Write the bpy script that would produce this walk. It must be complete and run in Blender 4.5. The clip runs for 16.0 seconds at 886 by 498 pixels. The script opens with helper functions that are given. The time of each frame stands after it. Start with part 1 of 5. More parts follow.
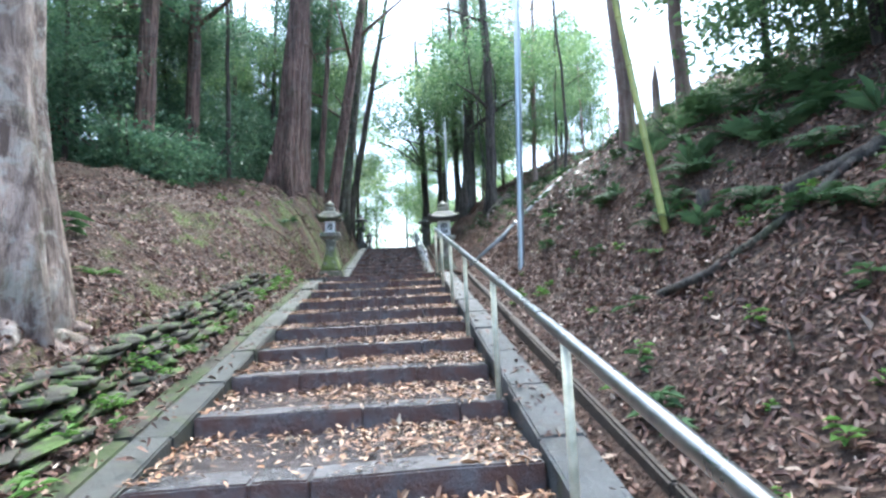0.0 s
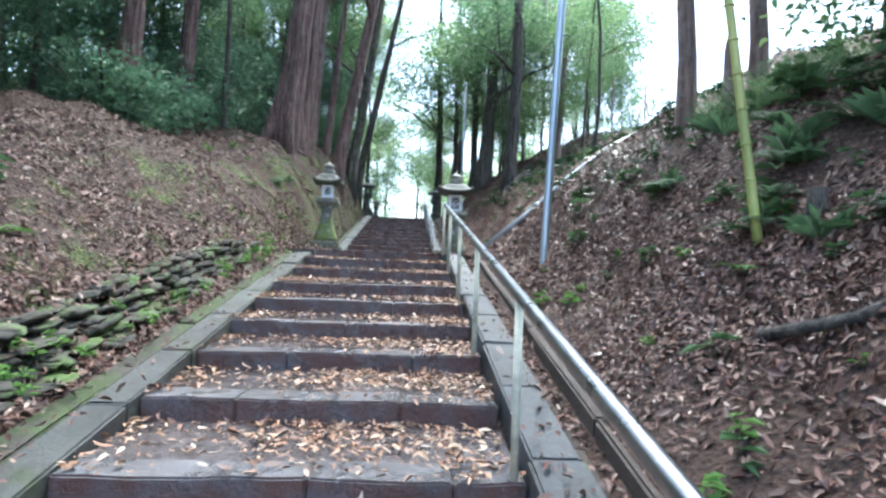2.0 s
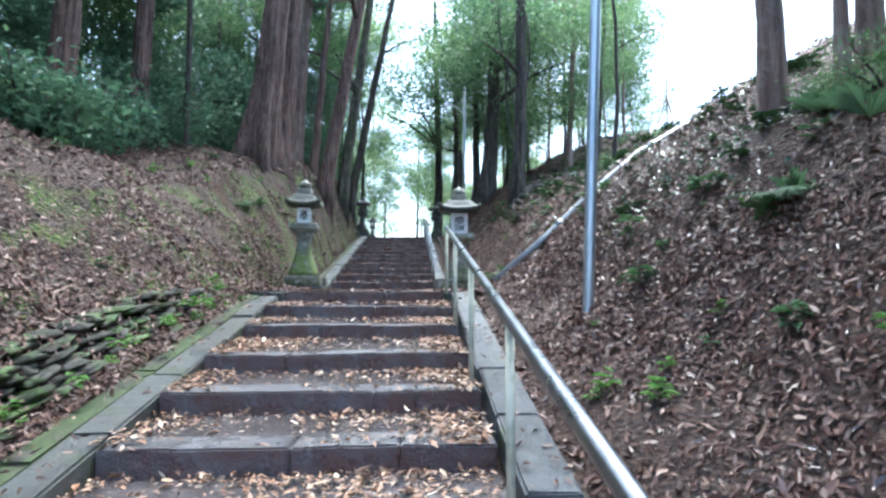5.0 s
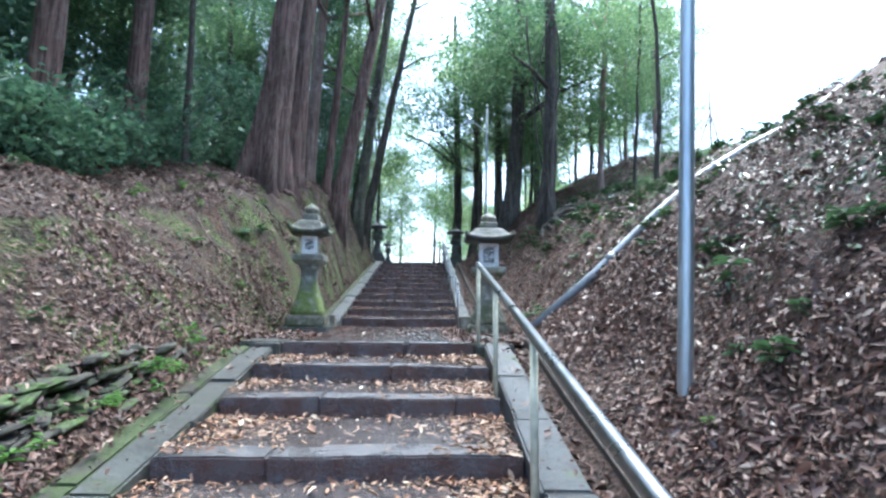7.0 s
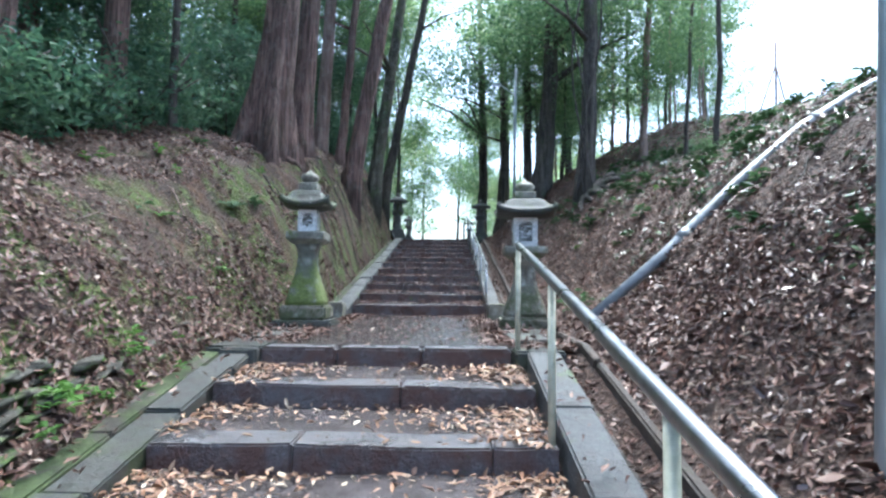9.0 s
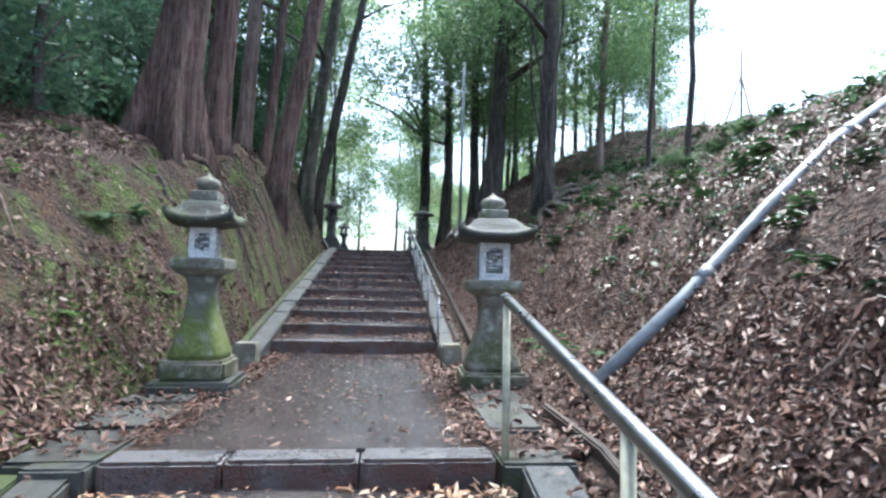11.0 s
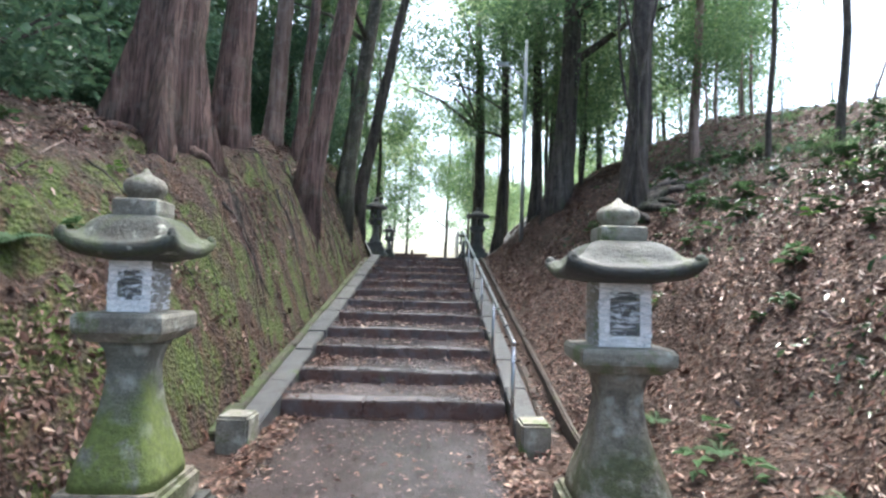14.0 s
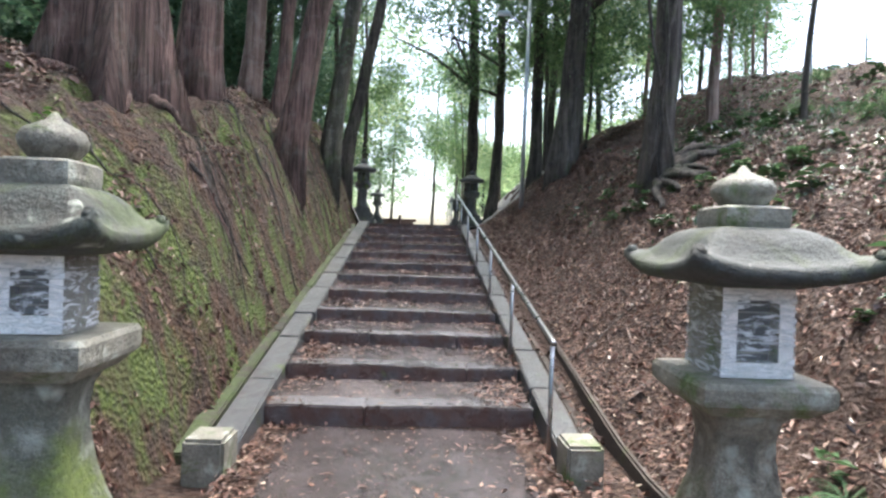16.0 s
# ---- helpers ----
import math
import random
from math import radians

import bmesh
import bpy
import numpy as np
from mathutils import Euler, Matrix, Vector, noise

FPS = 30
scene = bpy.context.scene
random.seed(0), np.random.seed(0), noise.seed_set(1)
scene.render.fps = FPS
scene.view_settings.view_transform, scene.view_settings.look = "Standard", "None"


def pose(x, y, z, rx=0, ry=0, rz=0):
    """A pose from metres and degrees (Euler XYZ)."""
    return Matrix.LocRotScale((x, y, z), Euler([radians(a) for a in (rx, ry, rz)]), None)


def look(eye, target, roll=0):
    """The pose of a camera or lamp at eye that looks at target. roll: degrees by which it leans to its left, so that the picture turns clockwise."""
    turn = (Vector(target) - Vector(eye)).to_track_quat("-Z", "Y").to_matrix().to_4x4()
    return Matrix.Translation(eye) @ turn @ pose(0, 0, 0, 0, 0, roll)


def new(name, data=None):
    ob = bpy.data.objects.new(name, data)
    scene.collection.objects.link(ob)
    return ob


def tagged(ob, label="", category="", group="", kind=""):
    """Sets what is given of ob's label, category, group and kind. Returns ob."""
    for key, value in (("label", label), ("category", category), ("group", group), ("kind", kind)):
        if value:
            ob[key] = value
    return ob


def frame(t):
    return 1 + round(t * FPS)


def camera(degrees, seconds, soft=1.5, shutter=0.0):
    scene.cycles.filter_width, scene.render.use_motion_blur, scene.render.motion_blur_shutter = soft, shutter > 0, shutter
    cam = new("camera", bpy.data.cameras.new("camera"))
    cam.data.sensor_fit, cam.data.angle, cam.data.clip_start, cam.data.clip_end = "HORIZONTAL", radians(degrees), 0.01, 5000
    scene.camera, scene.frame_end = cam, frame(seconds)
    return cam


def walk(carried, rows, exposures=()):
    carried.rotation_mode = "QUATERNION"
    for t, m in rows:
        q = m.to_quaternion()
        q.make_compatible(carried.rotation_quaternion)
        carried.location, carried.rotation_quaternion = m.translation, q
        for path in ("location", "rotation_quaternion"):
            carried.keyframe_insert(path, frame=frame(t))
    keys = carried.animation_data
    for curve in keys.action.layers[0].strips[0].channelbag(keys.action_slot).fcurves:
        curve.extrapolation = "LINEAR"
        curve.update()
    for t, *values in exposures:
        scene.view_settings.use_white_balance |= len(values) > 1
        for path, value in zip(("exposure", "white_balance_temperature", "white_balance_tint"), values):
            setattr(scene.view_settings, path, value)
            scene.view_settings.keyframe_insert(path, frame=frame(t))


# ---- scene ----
cam = camera(76.8, 16.0, soft=2.5)
PATH = [
    (0, (0.365, -12.899, -0.622), (0.519, -10.915, -0.424), -2.7),
    (0.5, (0.352, -12.599, -0.577), (0.419, -10.603, -0.462), -2.0),
    (1, (0.426, -12.239, -0.525), (0.619, -10.25, -0.435), 0.1),
    (1.5, (0.54, -11.867, -0.39), (0.707, -9.875, -0.326), 1.3),
    (2, (0.49, -11.508, -0.353), (0.612, -9.514, -0.258), 2.2),
    (2.5, (0.646, -11.109, -0.294), (0.84, -9.123, -0.154), 1.6),
    (3, (0.59, -10.756, -0.269), (0.742, -8.769, -0.095), 2.0),
    (5.5, (0.614, -9.198, 0.126), (0.733, -7.206, 0.262), -0.4),
    (6, (0.584, -8.889, 0.192), (0.805, -6.911, 0.383), 0.3),
    (6.5, (0.594, -8.52, 0.304), (0.671, -6.533, 0.515), 0.0),
    (7, (0.507, -8.174, 0.378), (0.562, -6.185, 0.588), 0.6),
    (7.5, (0.588, -7.805, 0.442), (0.653, -5.816, 0.641), 0.6),
    (8, (0.543, -7.499, 0.472), (0.51, -5.505, 0.611), 0.6),
    (10.5, (0.48, -5.431, 0.791), (0.525, -3.435, 0.909), 0.7),
    (11, (0.397, -5.129, 0.919), (0.597, -3.144, 1.054), 1.1),
    (11.5, (0.453, -4.766, 0.969), (0.66, -2.784, 1.138), 0.9),
    (12, (0.345, -4.352, 1.031), (0.505, -2.366, 1.2), 1.7),
    (12.5, (0.376, -4.013, 1.088), (0.548, -2.026, 1.239), 1.6),
    (13, (0.402, -3.677, 1.138), (0.505, -1.685, 1.289), 0.8),
    (13.5, (0.317, -3.333, 1.272), (0.385, -1.338, 1.4), 1.4),
    (14, (0.363, -2.986, 1.326), (0.389, -0.99, 1.446), 1.5),
    (14.5, (0.21, -2.597, 1.344), (0.105, -0.602, 1.436), 1.9),
    (15, (0.144, -2.334, 1.431), (0.092, -0.339, 1.308), 2.2),
    (15.5, (0.181, -2.127, 1.469), (0.161, -0.129, 1.376), 1.9),
    (16, (0.074, -2.005, 1.473), (0.171, -0.007, 1.462), 1.9),
]
walk(cam, [(t, look(eye, target, roll)) for t, eye, target, roll in PATH], [(0, 2.69, 5700, 2), (3, 2.57, 5600, 2), (7, 2.5, 5350, 2), (11, 2.43, 5700, 4), (14, 2.54, 6150, 7), (16, 2.6, 6300, 8)])



# ---- lie of the land: stairs between two banks ----
RISE = 0.165
LOW = [-2.09, -2.88, -3.69, -4.76, -5.55, -6.3, -7.08, -7.97, -8.83, -9.87] + [-9.87 - 0.9 * k for k in range(1, 10)]
UPP = [2.5, 3.25, 4.08, 4.8] + [4.8 + 0.86 * k for k in range(1, 9)]
TOP = RISE * len(UPP)


def lerp_table(v, tab):
    """Piecewise linear value from (position, value) pairs."""
    if v <= tab[0][0]:
        return tab[0][1]
    for (a, fa), (b, fb) in zip(tab, tab[1:]):
        if v <= b:
            return fa + (fb - fa) * (v - a) / (b - a)
    return tab[-1][1]


def smooth(a, b, v):
    v = min(1.0, max(0.0, (v - a) / (b - a)))
    return v * v * (3 - 2 * v)


PROFILE = ([(y, -RISE * k) for k, y in enumerate(LOW)][::-1] + [(2.3, 0.0)] + [(y, RISE * (k + 1)) for k, y in enumerate(UPP)])
PROFILE = [(-60.0, -7.5)] + PROFILE + [(60.0, TOP + 0.3)]
RIGHT_LOW = [(1.66, 0.0), (1.96, 0.2), (2.3, 0.42), (2.5, 0.62), (2.85, 1.06), (3.3, 1.5), (3.75, 1.95), (5, 2.75), (6.5, 3.4), (8, 4.0), (10, 4.3), (16, 3.2), (40, 1.0)]
RIGHT_MID = [(1.66, 0.0), (1.9, 0.12), (2.2, 0.32), (2.55, 0.6), (2.84, 0.95), (3.4, 1.5), (3.67, 1.8), (5.1, 2.65), (6.7, 3.4), (8, 4.1), (10, 4.3), (16, 3.2), (40, 1.0)]
LEFT_LOW = [(1.45, 0.0), (1.9, 0.03), (2.14, 0.36), (2.6, 0.66), (3.5, 1.12), (4.5, 1.5), (7, 1.85), (12, 2.6), (40, 4.0)]
LEFT_MID = [(1.45, 0.0), (1.75, 0.14), (1.95, 0.42), (2.4, 1.0), (2.9, 1.5), (3.4, 1.78), (4.5, 2.05), (7, 2.4), (12, 3.0), (40, 4.0)]
LEFT_UP = [(1.42, 0.0), (1.55, 0.22), (1.85, 1.15), (2.1, 1.8), (2.5, 2.3), (3, 2.6), (5, 2.95), (8, 3.2), (12, 3.5), (40, 4.0)]


def path_z(y):
    return lerp_table(y, PROFILE)


def wob(x, y):
    """Gentle unevenness of the banks."""
    return (0.07 * math.sin(1.7 * x + 0.9 * y) + 0.05 * math.sin(2.9 * y - 1.3 * x + 1.0) + 0.035 * math.sin(5.1 * x + 3.7 * y + 2.0)
            + 0.02 * math.sin(9.3 * x - 7.1 * y))


def grain(x, y):
    """Small lumps and hollows."""
    return 0.07 * noise.noise(Vector((x * 1.9, y * 1.9, 3.0))) + 0.035 * noise.noise(Vector((x * 5.3, y * 5.3, 7.0))) if abs(x) < 12 else 0.0


def land(x, y):
    base = path_z(y)
    if x > 0:
        h = lerp_table(x, RIGHT_LOW) + (lerp_table(x, RIGHT_MID) - lerp_table(x, RIGHT_LOW)) * smooth(-7, -4, y)
        rim = smooth(1.66, 2.6, x)
        h += smooth(3.6, 5.5, x) * -0.4 * smooth(2.5, 5, y) * (1 - smooth(9, 13, y)) + 0.35 * smooth(5.5, 7.5, x) * smooth(-3, 0, y) * (1 - smooth(1, 3, y))
        open_top = 1 - 0.97 * smooth(16, 24, y)
    else:
        u = -x
        a, b, c = lerp_table(u, LEFT_LOW), lerp_table(u, LEFT_MID), lerp_table(u, LEFT_UP)
        h = a + (b - a) * smooth(-5.4, -2.2, y)
        h = h + (c - h) * smooth(-1.2, 2.5, y)
        rim = smooth(1.5, 2.4, u)
        open_top = 1 - 0.97 * smooth(11.5, 17, y)
    cut = rim * smooth(-1.5, 0.5, y) * (1 - smooth(2.3, 3.2, -x)) if x < 0 else 0.0
    ribs = cut * (0.24 * noise.noise(Vector((x * 1.2, y * 0.9, 11.0))) + 0.2 * noise.noise(Vector((x * 2.6, y * 2.4, 5.0))) + 0.13 * noise.noise(Vector((x * 6.0, y * 5.0, 2.0))))
    return base + h * open_top + rim * (wob(x, y) + grain(x, y)) + ribs - 0.16 * (1 - smooth(1.42, 1.66, abs(x)))

# ---- sky and light: bright overcast day ----
world = bpy.data.worlds.new("world")
scene.world = world
world.use_nodes = True
wn = world.node_tree.nodes
wl = world.node_tree.links
sky = wn.new("ShaderNodeTexSky")
sky.sky_type = "NISHITA"
sky.sun_disc = False
sky.sun_elevation = radians(74)
sky.sun_rotation = radians(25)
sky.air_density = 1.0
sky.dust_density = 6.0
sky.ozone_density = 1.0
wn["Background"].inputs[1].default_value = 0.15
wl.new(sky.outputs[0], wn["Background"].inputs[0])
sun_data = bpy.data.lights.new("sun", "SUN")
sun_data.energy, sun_data.angle, sun_data.color = 1.5, radians(40), (1.0, 0.98, 0.95)
sun = new("sun", sun_data)
sun.matrix_world = look((0, 0, 40), (-40 * math.sin(radians(25)) * math.cos(radians(74)), -40 * math.cos(radians(25)) * math.cos(radians(74)), 40 - 40 * math.sin(radians(74))))


# ---- materials ----
def mat(name, rough=0.7, metal=0.0):
    m = bpy.data.materials.new(name)
    m.use_nodes = True
    b = m.node_tree.nodes["Principled BSDF"]
    b.inputs["Roughness"].default_value = rough
    b.inputs["Metallic"].default_value = metal
    return m, m.node_tree.nodes, m.node_tree.links, b


def ramp(n, l, src, stops):
    r = n.new("ShaderNodeValToRGB")
    e = r.color_ramp.elements
    while len(e) < len(stops):
        e.new(0.5)
    for k, (p, c) in enumerate(stops):
        e[k].position = p
        e[k].color = (*c, 1) if len(c) == 3 else c
    l.new(src, r.inputs[0])
    return r.outputs[0]


def noise_tex(n, l, scale, detail=6, rough=0.6, vec=None, dist=0.0):
    t = n.new("ShaderNodeTexNoise")
    t.inputs["Scale"].default_value, t.inputs["Detail"].default_value = scale, detail
    t.inputs["Roughness"].default_value, t.inputs["Distortion"].default_value = rough, dist
    if vec is not None:
        l.new(vec, t.inputs["Vector"])
    return t.outputs["Fac"]


def coords(n, l, scale=(1, 1, 1), kind="Object"):
    if kind == "World":
        src = n.new("ShaderNodeNewGeometry").outputs["Position"]
    else:
        src = n.new("ShaderNodeTexCoord").outputs[kind]
    mp = n.new("ShaderNodeMapping")
    mp.inputs["Scale"].default_value = scale
    l.new(src, mp.inputs[0])
    return mp.outputs[0]


def mix(n, l, fac, a, b, mode="MIX"):
    x = n.new("ShaderNodeMix")
    x.data_type, x.blend_type = "RGBA", mode
    for s, v in ((x.inputs[0], fac), (x.inputs[6], a), (x.inputs[7], b)):
        if hasattr(v, "is_output"):
            l.new(v, s)
        elif isinstance(v, (int, float)):
            s.default_value = v
        else:
            s.default_value = (*v, 1)
    return x.outputs[2]


def bump(n, l, b, height, strength=0.4, dist=0.02):
    u = n.new("ShaderNodeBump")
    u.inputs["Strength"].default_value, u.inputs["Distance"].default_value = strength, dist
    l.new(height, u.inputs["Height"])
    l.new(u.outputs[0], b.inputs["Normal"])


def mapped(n, l, v, a, b, c, d):
    r = n.new("ShaderNodeMapRange")
    l.new(v, r.inputs[0])
    for k, q in enumerate((a, b, c, d)):
        r.inputs[k + 1].default_value = q
    return r.outputs[0]


def up_face(n, l):
    s = n.new("ShaderNodeSeparateXYZ")
    l.new(n.new("ShaderNodeNewGeometry").outputs["Normal"], s.inputs[0])
    return s.outputs["Z"]


def math_node(n, l, op, a, b):
    m = n.new("ShaderNodeMath")
    m.operation = op
    for s, v in zip(m.inputs, (a, b)):
        if hasattr(v, "is_output"):
            l.new(v, s)
        else:
            s.default_value = v
    return m.outputs[0]


def stone_material(name, dark, light, moss=0.0, rough=(0.35, 0.75), rust=None, lichen=0.0, moss_colour=(0.1, 0.16, 0.03), grain=60, relief=0.65, speckle=0.3, foot=None):
    m, n, l, b = mat(name)
    w = coords(n, l, kind="World")
    big, fine = noise_tex(n, l, 2.3, 5, 0.65, w), noise_tex(n, l, grain, 4, 0.7, w)
    c = ramp(n, l, big, [(0.3, dark), (0.7, light)])
    c = mix(n, l, mapped(n, l, fine, 0.35, 0.7, 0, 0.6), c, tuple(v * 0.45 for v in dark))
    speck = noise_tex(n, l, 170, 2, 0.5, w)
    c = mix(n, l, mapped(n, l, speck, 0.56, 0.7, 0, speckle), c, tuple(min(0.6, v * 1.9) for v in light))
    dirt = math_node(n, l, "MULTIPLY", mapped(n, l, noise_tex(n, l, 0.9, 4, 0.6, w, 0.3), 0.35, 0.6, 0.1, 1), mapped(n, l, noise_tex(n, l, 8, 7, 0.75, w, 0.6), 0.42, 0.62, 0, 0.75))
    c = mix(n, l, dirt, c, (0.035, 0.028, 0.022))
    ob = n.new("ShaderNodeObjectInfo").outputs["Random"]
    c = mix(n, l, 0.35, c, ramp(n, l, ob, [(0, (0.55, 0.55, 0.55)), (1, (1.2, 1.15, 1.1))]), "MULTIPLY")
    if rust:
        side = mapped(n, l, up_face(n, l), 0.75, 0.2, 0, 1)
        c = mix(n, l, math_node(n, l, "MULTIPLY", side, mapped(n, l, noise_tex(n, l, 5, 5, 0.6, w), 0.35, 0.6, 0.25, 1)), c, rust)
    if lichen:
        c = mix(n, l, mapped(n, l, noise_tex(n, l, 9, 3, 0.5, w), 0.66 - lichen, 0.72, 0, 0.8), c, (0.42, 0.44, 0.38))
    if moss:
        patch = noise_tex(n, l, 3.1, 6, 0.7, w, 0.4)
        g = ramp(n, l, noise_tex(n, l, 35, 4, 0.6, w), [(0.3, tuple(v * 0.5 for v in moss_colour)), (0.7, moss_colour)])
        cover = mapped(n, l, patch, 0.72 - 0.5 * moss, 0.82 - 0.5 * moss, 0, 0.9)
        if foot:
            # moss creeps up from the damp foot of the stone
            hz = n.new("ShaderNodeSeparateXYZ")
            l.new(n.new("ShaderNodeTexCoord").outputs["Object"], hz.inputs[0])
            ragged = math_node(n, l, "ADD", hz.outputs["Z"], mapped(n, l, noise_tex(n, l, 4, 4, 0.6, w), 0.2, 0.8, -0.22, 0.22))
            cover = math_node(n, l, "MULTIPLY", cover, mapped(n, l, ragged, foot + 0.08, foot - 0.08, 0, 1))
        c = mix(n, l, cover, c, g)
    l.new(c, b.inputs["Base Color"])
    l.new(mapped(n, l, big, 0.3, 0.7, *rough), b.inputs["Roughness"])
    bump(n, l, b, math_node(n, l, "ADD", math_node(n, l, "ADD", fine, math_node(n, l, "MULTIPLY", noise_tex(n, l, 14, 6, 0.7, w), 2.5)), math_node(n, l, "MULTIPLY", big, 3.0)), relief, 0.014)
    return m


STEP = stone_material("step_stone", (0.065, 0.066, 0.072), (0.19, 0.19, 0.205), 0.1, (0.16, 0.42), (0.085, 0.042, 0.033), speckle=0.15)
TREAD = stone_material("tread_concrete", (0.063, 0.057, 0.058), (0.155, 0.137, 0.138), 0.1, (0.07, 0.26), None, grain=90, relief=0.22, speckle=0.06)
LANDING = stone_material("wet_landing_concrete", (0.045, 0.039, 0.04), (0.11, 0.094, 0.096), 0.08, (0.06, 0.28), None, grain=80, relief=0.2, speckle=0.05)
CURB_LOW = stone_material("mossy_curb_stone", (0.035, 0.04, 0.038), (0.1, 0.108, 0.1), 0.36, (0.4, 0.7), moss_colour=(0.05, 0.065, 0.028), speckle=0.12)
CURB = stone_material("curb_stone", (0.045, 0.052, 0.056), (0.115, 0.125, 0.132), 0.22, (0.3, 0.65))
MOSSY = stone_material("mossy_concrete", (0.035, 0.03, 0.024), (0.085, 0.08, 0.06), 0.62, (0.6, 0.9), moss_colour=(0.06, 0.09, 0.024))
GUTTER = stone_material("gutter_concrete", (0.03, 0.023, 0.018), (0.08, 0.06, 0.047), 0.22, (0.5, 0.85), moss_colour=(0.075, 0.09, 0.03))
DRY = stone_material("dry_stone", (0.028, 0.026, 0.02), (0.09, 0.085, 0.066), 0.46, (0.55, 0.85), moss_colour=(0.1, 0.17, 0.035))
LANTERN = stone_material("lantern_granite", (0.18, 0.175, 0.14), (0.4, 0.385, 0.32), 0.35, (0.45, 0.8), lichen=0.08)
LANTERN_ROOF = stone_material("lantern_roof_granite", (0.035, 0.043, 0.041), (0.085, 0.097, 0.092), 0.42, (0.45, 0.75), moss_colour=(0.06, 0.08, 0.035))
LANTERN_ROOF_MOSSY = stone_material("mossy_roof_granite", (0.032, 0.042, 0.036), (0.085, 0.1, 0.088), 0.5, (0.5, 0.8), lichen=0.04, moss_colour=(0.075, 0.1, 0.04))
LANTERN_FOOT = stone_material("mossy_lantern_granite", (0.11, 0.115, 0.09), (0.25, 0.255, 0.21), 0.8, (0.6, 0.9), lichen=0.14, moss_colour=(0.15, 0.2, 0.04), foot=0.68)
LANTERN_STAINED = stone_material("stained_lantern_granite", (0.14, 0.125, 0.1), (0.35, 0.325, 0.26), 0.55, (0.5, 0.8), lichen=0.1, moss_colour=(0.075, 0.09, 0.03), foot=0.5)
LANTERN_DARK = stone_material("far_lantern_granite", (0.05, 0.06, 0.06), (0.13, 0.14, 0.14), 0.3, (0.5, 0.8))
BROWN = stone_material("brown_stone", (0.12, 0.075, 0.06), (0.26, 0.17, 0.14), 0.0, (0.6, 0.9))
GRAVEL = stone_material("pale_gravel", (0.45, 0.44, 0.42), (0.6, 0.59, 0.57), 0.0, (0.7, 0.9))


def bark_material(name, dark, light, stretch=9.0, lichen=0.0, moss=0.0, rise=0.7):
    m, n, l, b = mat(name, 0.85)
    w = coords(n, l, (stretch, stretch, rise))
    f = noise_tex(n, l, 1.6, 8, 0.7, w, 0.5)
    c = ramp(n, l, f, [(0.4, dark), (0.5, tuple((p + q) / 2 for p, q in zip(dark, light))), (0.6, light)])
    c = mix(n, l, 0.5, c, ramp(n, l, noise_tex(n, l, 1.2, 4, 0.6, coords(n, l, (stretch * 0.35, stretch * 0.35, 0.3))), [(0.35, (0.45, 0.45, 0.45)), (0.65, (1.3, 1.3, 1.3))]), "MULTIPLY")
    p = coords(n, l)
    c = mix(n, l, mapped(n, l, noise_tex(n, l, 1.1, 4, 0.6, p), 0.4, 0.7, 0, 0.6), c, dark)
    if lichen:
        c = mix(n, l, mapped(n, l, noise_tex(n, l, 5, 6, 0.7, p, 0.8), 0.5, 0.6, 0, lichen), c, (0.42, 0.41, 0.37))
    if moss:
        c = mix(n, l, mapped(n, l, noise_tex(n, l, 2, 5, 0.65, p), 0.52, 0.66, 0, moss), c, (0.07, 0.1, 0.03))
    l.new(c, b.inputs["Base Color"])
    bump(n, l, b, math_node(n, l, 'ADD', f, math_node(n, l, 'MULTIPLY', noise_tex(n, l, 2.5, 3, 0.5, coords(n, l, (stretch * 2.2, stretch * 2.2, 1.2))), 0.7)), 1.0, 0.06)
    return m


CEDAR = bark_material("cedar_bark", (0.05, 0.027, 0.022), (0.27, 0.165, 0.14), 12, 0.12, 0.15)
BARK_DARK = bark_material("dark_bark", (0.02, 0.017, 0.015), (0.105, 0.088, 0.075), 7, 0.08, 0.35)
BARK_PALE = bark_material("pale_bark", (0.08, 0.055, 0.045), (0.42, 0.33, 0.28), 5, 0.5, 0.3, 1.7)
BARK_PINK = bark_material("smooth_pink_bark", (0.14, 0.09, 0.075), (0.34, 0.24, 0.2), 6, 0.2)
BARK_MOSS = bark_material("mossy_bark", (0.03, 0.03, 0.022), (0.13, 0.12, 0.09), 6, 0.15, 0.7)


def leaf_material(name, stops, rough=0.5, through_light=0.35, spec=0.5):
    m, n, l, b = mat(name, rough)
    g = n.new("ShaderNodeNewGeometry").outputs["Random Per Island"]
    c = ramp(n, l, g, stops)
    l.new(c, b.inputs["Base Color"])
    b.inputs["Specular IOR Level"].default_value = spec
    if through_light:
        t = n.new("ShaderNodeBsdfTranslucent")
        l.new(c, t.inputs[0])
        x = n.new("ShaderNodeMixShader")
        x.inputs[0].default_value = through_light
        l.new(b.outputs[0], x.inputs[1])
        l.new(t.outputs[0], x.inputs[2])
        l.new(x.outputs[0], n["Material Output"].inputs[0])
    return m


